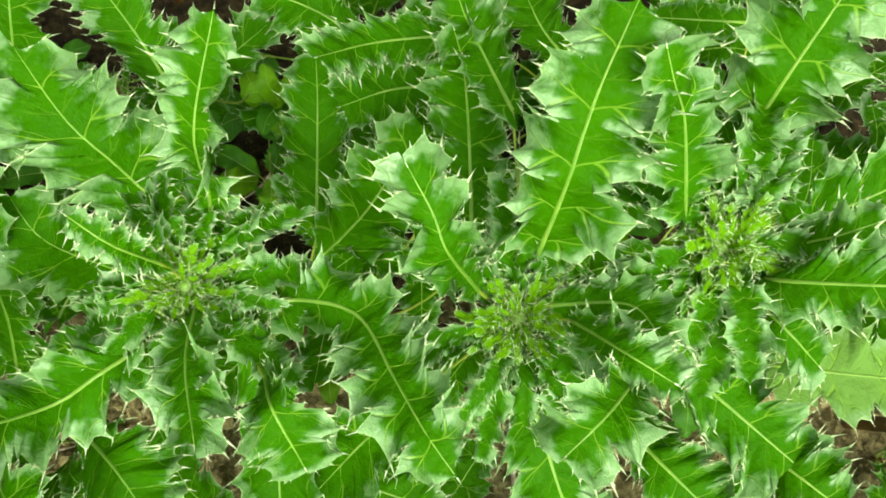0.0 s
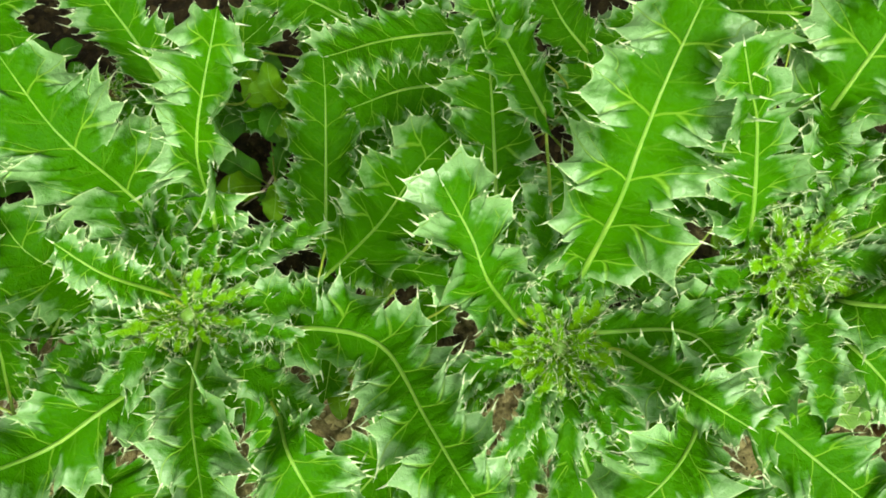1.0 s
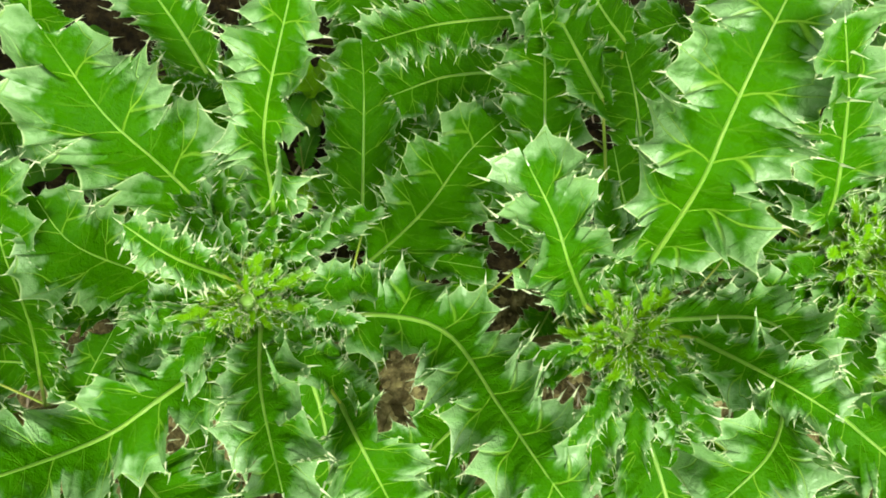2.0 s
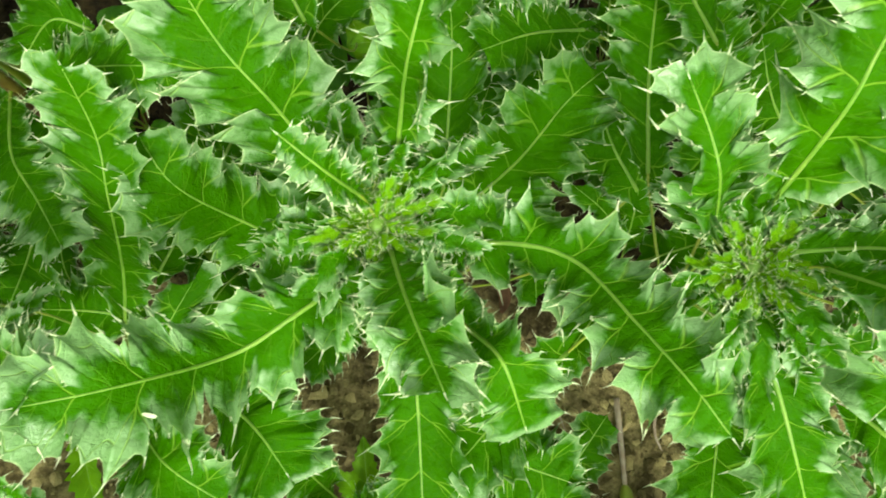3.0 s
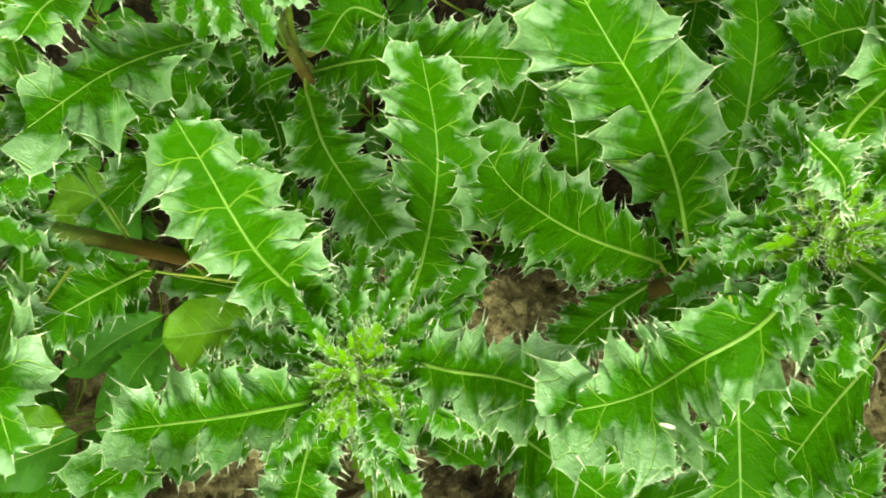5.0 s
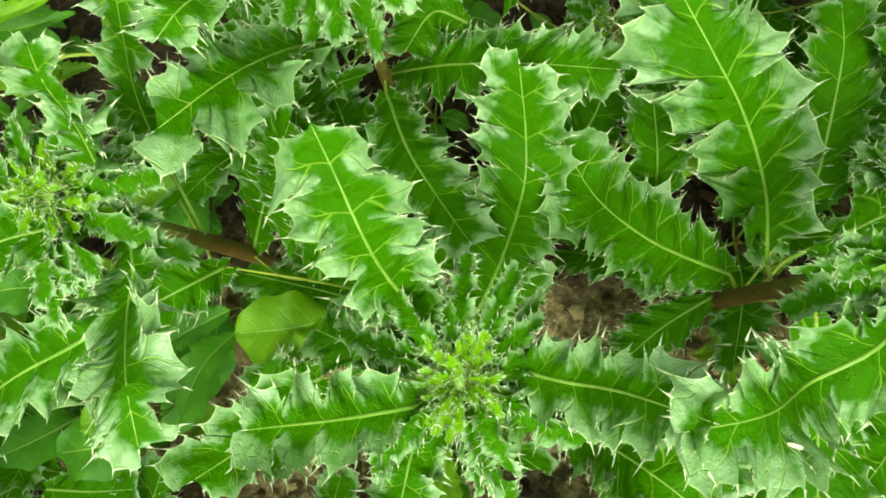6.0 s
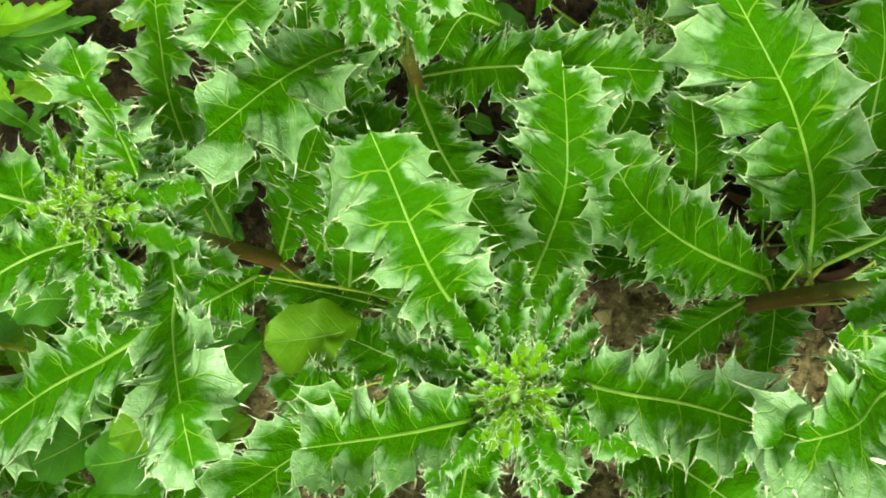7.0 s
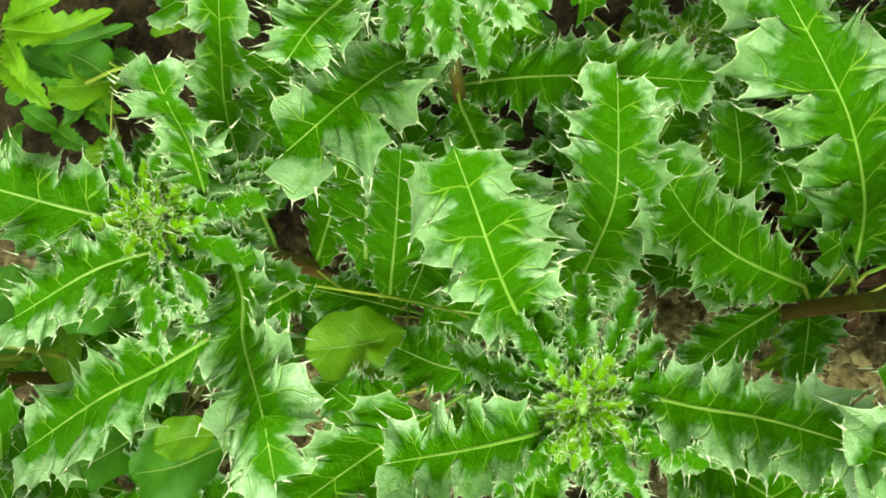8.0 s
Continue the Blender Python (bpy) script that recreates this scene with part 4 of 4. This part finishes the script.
smooth_leaf(weed_j, [(-0.108, 0.021, 0.030), (-0.102, 0.037, 0.050), (-0.093, 0.053, 0.050)], 0.0109, PALE)
smooth_leaf(weed_j, [(-0.108, 0.021, 0.030), (-0.110, 0.003, 0.050), (-0.107, -0.016, 0.050)], 0.0109, PALE)
smooth_leaf(weed_j, [(-0.108, 0.021, 0.030), (-0.128, 0.012, 0.050), (-0.142, 0.008, 0.050)], 0.0087, PALE)

weed_k = weed("low carpet weed with tiny round leaves", (-0.830, 0.236, 0.0))
smooth_leaf(weed_k, [(-0.812, 0.226, 0.030), (-0.826, 0.231, 0.050), (-0.848, 0.238, 0.050)], 0.0116, WEED)
smooth_leaf(weed_k, [(-0.812, 0.226, 0.030), (-0.780, 0.210, 0.050), (-0.759, 0.205, 0.050)], 0.0113, PALE)
smooth_leaf(weed_k, [(-0.812, 0.226, 0.030), (-0.784, 0.195, 0.050), (-0.773, 0.181, 0.050)], 0.0112, WEED)
smooth_leaf(weed_k, [(-0.812, 0.226, 0.030), (-0.798, 0.244, 0.050), (-0.795, 0.265, 0.050)], 0.0102, PALE)
smooth_leaf(weed_k, [(-0.812, 0.226, 0.030), (-0.812, 0.202, 0.050), (-0.825, 0.186, 0.050)], 0.0102, WEED)
smooth_leaf(weed_k, [(-0.812, 0.226, 0.030), (-0.775, 0.234, 0.050), (-0.750, 0.244, 0.050)], 0.0113, PALE)

weed_l = weed("light green seedling between thistle stems", (-0.195, 0.309, 0.0))
smooth_leaf(weed_l, [(-0.171, 0.266, 0.100), (-0.175, 0.272, 0.120), (-0.186, 0.292, 0.120)], 0.0133, PALE)
smooth_leaf(weed_l, [(-0.171, 0.266, 0.100), (-0.155, 0.244, 0.120), (-0.149, 0.231, 0.120)], 0.0120, PALE)
smooth_leaf(weed_l, [(-0.171, 0.266, 0.100), (-0.153, 0.272, 0.120), (-0.143, 0.286, 0.120)], 0.0110, PALE)
smooth_leaf(weed_l, [(-0.167, 0.198, 0.080), (-0.164, 0.179, 0.090), (-0.166, 0.162, 0.090)], 0.0122, PALE)

weed_m = weed("dark green broad-leaved weed under thistle leaves", (-0.863, -0.028, 0.0))
smooth_leaf(weed_m, [(-0.752, 0.015, 0.150), (-0.750, -0.014, 0.170), (-0.759, -0.047, 0.170)], 0.0235, WEED)
smooth_leaf(weed_m, [(-0.752, 0.015, 0.150), (-0.769, 0.012, 0.170), (-0.797, 0.005, 0.170)], 0.0238, WEED)
smooth_leaf(weed_m, [(-0.764, 0.006, 0.120), (-0.737, -0.026, 0.140), (-0.726, -0.058, 0.140)], 0.0214, PALE)
smooth_leaf(weed_m, [(-0.750, 0.221, 0.100), (-0.767, 0.231, 0.120), (-0.803, 0.243, 0.120)], 0.0241, WEED)
smooth_leaf(weed_m, [(-0.750, 0.221, 0.100), (-0.768, 0.207, 0.120), (-0.801, 0.205, 0.120)], 0.0215, PALE)
smooth_leaf(weed_c, [(-0.551, -0.010, 0.120), (-0.563, -0.053, 0.140), (-0.576, -0.100, 0.140)], 0.0225, WEED)
smooth_leaf(weed_c, [(-0.551, -0.010, 0.120), (-0.590, -0.023, 0.130), (-0.627, -0.045, 0.130)], 0.0200, WEED)
smooth_leaf(weed_b, [(-0.659, -0.094, 0.140), (-0.679, -0.112, 0.160), (-0.709, -0.129, 0.160)], 0.0216, WEED)
smooth_leaf(weed_b, [(-0.652, -0.075, 0.140), (-0.677, -0.068, 0.150), (-0.714, -0.081, 0.150)], 0.0227, WEED)
smooth_leaf(weed_m, [(-0.755, 0.052, 0.120), (-0.754, 0.021, 0.130), (-0.764, -0.014, 0.130)], 0.0223, WEED)
smooth_leaf(weed_m, [(-0.644, 0.141, 0.080), (-0.663, 0.146, 0.100), (-0.694, 0.133, 0.100)], 0.0221, WEED)
smooth_leaf(weed_c, [(-0.622, 0.045, 0.100), (-0.597, 0.074, 0.120), (-0.598, 0.114, 0.120)], 0.0226, WEED)
smooth_leaf(weed_k, [(-0.843, 0.188, 0.030), (-0.850, 0.193, 0.050), (-0.870, 0.204, 0.050)], 0.0117, WEED)
smooth_leaf(weed_k, [(-0.843, 0.188, 0.030), (-0.810, 0.172, 0.050), (-0.788, 0.165, 0.050)], 0.0114, WEED)
smooth_leaf(weed_k, [(-0.878, 0.247, 0.030), (-0.873, 0.222, 0.050), (-0.889, 0.209, 0.050)], 0.0133, WEED)
smooth_leaf(weed_k, [(-0.794, 0.270, 0.030), (-0.764, 0.258, 0.050), (-0.743, 0.259, 0.050)], 0.0113, WEED)
smooth_leaf(weed_k, [(-0.775, 0.186, 0.030), (-0.780, 0.166, 0.050), (-0.795, 0.150, 0.050)], 0.0124, PALE)
smooth_leaf(weed_k, [(-0.885, 0.290, 0.030), (-0.844, 0.266, 0.050), (-0.823, 0.255, 0.050)], 0.0132, WEED)
smooth_leaf(weed_k, [(-0.849, 0.305, 0.030), (-0.811, 0.292, 0.050), (-0.785, 0.281, 0.050)], 0.0131, WEED)
smooth_leaf(weed_k, [(-0.887, 0.191, 0.030), (-0.876, 0.168, 0.050), (-0.878, 0.145, 0.050)], 0.0131, WEED)
runner(plant_e, [(-0.421, 0.200, 0.200), (-0.412, 0.196, 0.280), (-0.397, 0.193, 0.350), (-0.389, 0.187, 0.400)], 0.0032, 26)
runner(plant_e, [(-0.425, 0.209, 0.200), (-0.420, 0.206, 0.280), (-0.410, 0.189, 0.360), (-0.401, 0.176, 0.420)], 0.0028, 22)
runner(plant_e, [(-0.425, 0.214, 0.160), (-0.434, 0.210, 0.240), (-0.445, 0.190, 0.320)], 0.0026, 14)

# ---- the ground ----
def ground_height(x, y):
    v = Vector((x, y, 0))
    return 0.016 * noise.fractal(v * 7, 1, 2, 4) + 0.006 * noise.noise(v * 40) + 0.003 * noise.noise(v * 110)


def build_ground():
    xs = np.r_[-40, -12, -4, -2, np.linspace(-1.1, 0.7, 260), 2, 4, 12, 40]
    ys = np.r_[-40, -12, -4, -1.5, np.linspace(-0.6, 0.8, 200), 2, 4, 12, 40]
    verts = [(x, y, ground_height(x, y) + 0.004) for y in ys for x in xs]
    k = len(xs)
    faces = [(j * k + i, j * k + i + 1, (j + 1) * k + i + 1, (j + 1) * k + i) for j in range(len(ys) - 1) for i in range(k - 1)]
    tagged(mesh_object("ground", verts, faces, SOIL), "crumbly brown garden soil with clods", "soil", kind="structure")


build_ground()


def build_crumbs():
    rng = np.random.default_rng(11)
    ico = bmesh.new()
    bmesh.ops.create_icosphere(ico, subdivisions=1, radius=1)
    base = np.array([v.co[:] for v in ico.verts])
    tri = [[v.index for v in f.verts] for f in ico.faces]
    ico.free()
    verts, faces = [], []
    for _ in range(17000):
        x, y = rng.uniform(-0.85, 0.45), rng.uniform(-0.35, 0.5)
        r = 0.0012 + 0.0072 * rng.random() ** 4
        b = base * (1 + rng.normal(0, 0.3, (len(base), 1))) * r * np.array([1, rng.uniform(0.7, 1.1), rng.uniform(0.35, 0.7)])
        g = rng.uniform(0, 6.3)
        b = b @ np.array([[math.cos(g), math.sin(g), 0], [-math.sin(g), math.cos(g), 0], [0, 0, 1]])
        k = len(verts)
        verts.extend(b + (x, y, ground_height(x, y) + 0.004 + r * 0.2))
        faces.extend([[k + i for i in t] for t in tri])
    tagged(mesh_object("soil_crumbs", verts, faces, CRUMB, smooth=False), "loose grey-brown crumbs and clods of soil", "soil", kind="stuff")


build_crumbs()


def strip(name, label, category, points, half, mat, thick=0.0004):
    """A flat dry blade or dead leaf, curled a little, with thickness."""
    q, t, _ = spline(points, 14)
    o = q[0].copy()
    side = np.cross(t, (0, 0, 1.0))
    side /= np.linalg.norm(side, axis=1)[:, None] + 1e-9
    wide = half * np.sin(math.pi * np.linspace(0.06, 0.97, 14)) ** 0.6
    cross = [(-1, 0.35), (-0.5, 0.05), (0, 0), (0.5, 0.08), (1, 0.3)]
    top = np.array([[q[i] - o + side[i] * wide[i] * a + np.array([0, 0, wide[i] * b + thick]) for a, b in cross] for i in range(14)]).reshape(-1, 3)
    verts = np.vstack([top, top - (0, 0, 2 * thick)])
    quads = [(r * 5 + c, r * 5 + c + 1, (r + 1) * 5 + c + 1, (r + 1) * 5 + c) for r in range(13) for c in range(4)]
    faces = quads + [tuple(70 + i for i in f[::-1]) for f in quads]
    for r in range(13):
        faces += [(r * 5, (r + 1) * 5, 75 + r * 5, 70 + r * 5), (r * 5 + 4, 74 + r * 5, 79 + r * 5, (r + 1) * 5 + 4)]
    ob = mesh_object(name, verts, faces, mat)
    ob.location = o
    return tagged(ob, label, category, "dry litter on the soil")


def lie(x, y, dx, dy, bend, lift=0.004):
    pts = []
    for k in (0, 0.35, 0.7, 1.0):
        px, py = x + dx * k - dy * bend * math.sin(math.pi * k), y + dy * k + dx * bend * math.sin(math.pi * k)
        pts.append((px, py, ground_height(px, py) + 0.005 + lift * math.sin(math.pi * k)))
    return pts


litter = np.random.default_rng(23)
for _ in range(46):
    x, y, g = litter.uniform(-0.75, 0.35), litter.uniform(-0.25, 0.42), litter.uniform(0, 6.3)
    ln = litter.uniform(0.02, 0.07)
    strip("dry_stalk", "thin dry straw lying on the soil", "straw", lie(x, y, ln * math.cos(g), ln * math.sin(g), litter.uniform(-0.2, 0.2)), litter.uniform(0.0008, 0.0016), STRAW)
for _ in range(16):
    x, y, g = litter.uniform(-0.75, 0.35), litter.uniform(-0.25, 0.42), litter.uniform(0, 6.3)
    ln = litter.uniform(0.018, 0.045)
    strip("dead_leaf", "curled brown dead leaf on the soil", "dead leaf", lie(x, y, ln * math.cos(g), ln * math.sin(g), litter.uniform(-0.3, 0.3), 0.008), ln * litter.uniform(0.10, 0.2), LITTER)


# the one thick pale stalk, with the withered bud at its end
straw = mesh_object("dry_stalk", *tube(spline([(0.0, 0.0, 0.010), (0.003, -0.04, 0.014), (0.007, -0.085, 0.012)], 16), np.linspace(0.0030, 0.0022, 16), 9), STRAW)
straw.location = (0.066, -0.035, 0.0)
tagged(straw, "thick pale dry stalk with a withered bud on bare soil", "straw", "dry litter on the soil")
bud = mesh_object("bud", *tube(spline([(0.006, -0.080, 0.012), (0.008, -0.092, 0.013), (0.010, -0.104, 0.011)], 9), (0.0022, 0.0045, 0.0058, 0.0062, 0.006, 0.005, 0.0038, 0.0025, 0.0008), 10), STALK, straw)

# a cream fragment on the broad leaf
blade_points = np.array([v.co[:] for v in leaf_a.data.vertices]) + np.array(plant_a.location)
near = blade_points[np.argmin(np.linalg.norm(blade_points[:, :2] - (-0.201, -0.032), axis=1))]
strip("plant_fragment", "small cream plant fragment lying on a thistle leaf", "plant fragment",
      [tuple(near + (-0.003, 0.0006, 0.0004)), tuple(near + (0, 0, 0.0006)), tuple(near + (0.003, -0.0006, 0.0004))], 0.0008, SPINE)

# ---- low seedlings in the gaps between the thistles ----
sprout = np.random.default_rng(37)
spots = [(-0.70 + 0.105 * i, 0.30) for i in range(10)] + [(-0.64 + 0.115 * i, 0.20) for i in range(9)]
spots += [(-0.72 + 0.06 * i, 0.10 - 0.09 * (i % 2)) for i in range(4)] + [(-0.60, -0.10), (-0.66, -0.02), (-0.30, 0.12), (-0.05, 0.12), (0.22, 0.02)]
for x, y in spots:
    x, y = x + sprout.uniform(-0.02, 0.02), y + sprout.uniform(-0.025, 0.025)
    low = weed("low dark green seedling with soft leaves on shaded soil", (x, y, ground_height(x, y)))
    turn = sprout.uniform(0, 6.3)
    for i in range(int(sprout.integers(4, 7))):
        g = turn + i * 2.4
        long, rise = sprout.uniform(0.030, 0.055), sprout.uniform(0.025, 0.075)
        way = np.array([math.cos(g), math.sin(g), 0.0])
        root = np.array([x, y, 0.02]) + way * 0.008
        smooth_leaf(low, [tuple(root + (0, 0, rise * 0.6)), tuple(root + way * long * 0.5 + (0, 0, rise)), tuple(root + way * long + (0, 0, rise * 0.9))],
                    long * sprout.uniform(0.22, 0.38), WEED if sprout.random() < 0.75 else PALE)

# ---- low rosettes that fill the shade under the tall shoots, clear of the bare soil ----
def rosette(seed, foot):
    rng = np.random.default_rng(seed)
    plant = thistle("low thistle rosette with dull green leaves in the shade", (*foot, 0.0), (*foot, 0.03), 0.003, 0)
    turn = rng.uniform(0, 6.3)
    for i in range(5):
        g, long, rise = turn + i * 2.4, rng.uniform(0.075, 0.12), rng.uniform(0.07, 0.15)
        way = np.array([math.cos(g), math.sin(g), 0.0])
        root = np.array([*foot, 0.025]) + way * 0.006
        leaf(plant, [tuple(root), tuple(root + way * long * 0.45 + (0, 0, rise * 0.8)), tuple(root + way * long + (0, 0, rise))],
             long * rng.uniform(0.22, 0.28), 5, rng.uniform(-12, 12), ruffle=0.7, cut=0.46, fine="mid", bare=0.1, wax_sheen=-0.5)
    return plant


shade = np.random.default_rng(19)
ROSETTES = [(-0.77, -0.23), (-0.80, -0.07), (-0.69, -0.17), (-0.68, -0.00), (-0.61, -0.24), (-0.61, 0.34), (-0.52, 0.19), (-0.46, -0.23), (-0.44, 0.03), (-0.35, -0.23), (-0.36, -0.05), (-0.28, 0.10), (-0.26, 0.26), (-0.20, -0.25), (-0.19, -0.14), (-0.09, -0.26), (-0.10, 0.12), (-0.10, 0.28), (-0.09, 0.37), (-0.02, -0.14), (-0.02, 0.17), (0.05, -0.24), (0.07, 0.09), (0.06, 0.29), (0.15, -0.24), (0.17, 0.00), (0.16, 0.27), (0.26, -0.17), (0.23, 0.35), (0.32, 0.11), (0.33, 0.25), (0.34, 0.37), (0.41, -0.24), (0.43, -0.07), (0.40, 0.17)]
models = [rosette(50 + i, ROSETTES[i]) for i in range(4)]
for i, (x, y) in enumerate(ROSETTES[4:]):
    copy_thing(models[i % 4], pose(x, y, 0, 0, 0, shade.uniform(0, 360)))

# ---- more of the thistle patch all round, mostly unseen, added to shade low leaves ----
patch = np.random.default_rng(71)
kinds = (plant_a, plant_c, plant_f, plant_d, plant_b, plant_e)
around = [(-0.72 + 0.205 * i, -0.30) for i in range(6)] + [(-0.49 + 0.21 * i, 0.42) for i in range(5)]
around += [(-0.78, -0.04), (-1.00, 0.36), (0.43, -0.06), (0.43, 0.19)]
for i, (x, y) in enumerate(around):
    copy_thing(kinds[i % 6], pose(x + patch.uniform(-0.03, 0.03), y + patch.uniform(-0.03, 0.03), 0, 0, 0, patch.uniform(0, 360)))
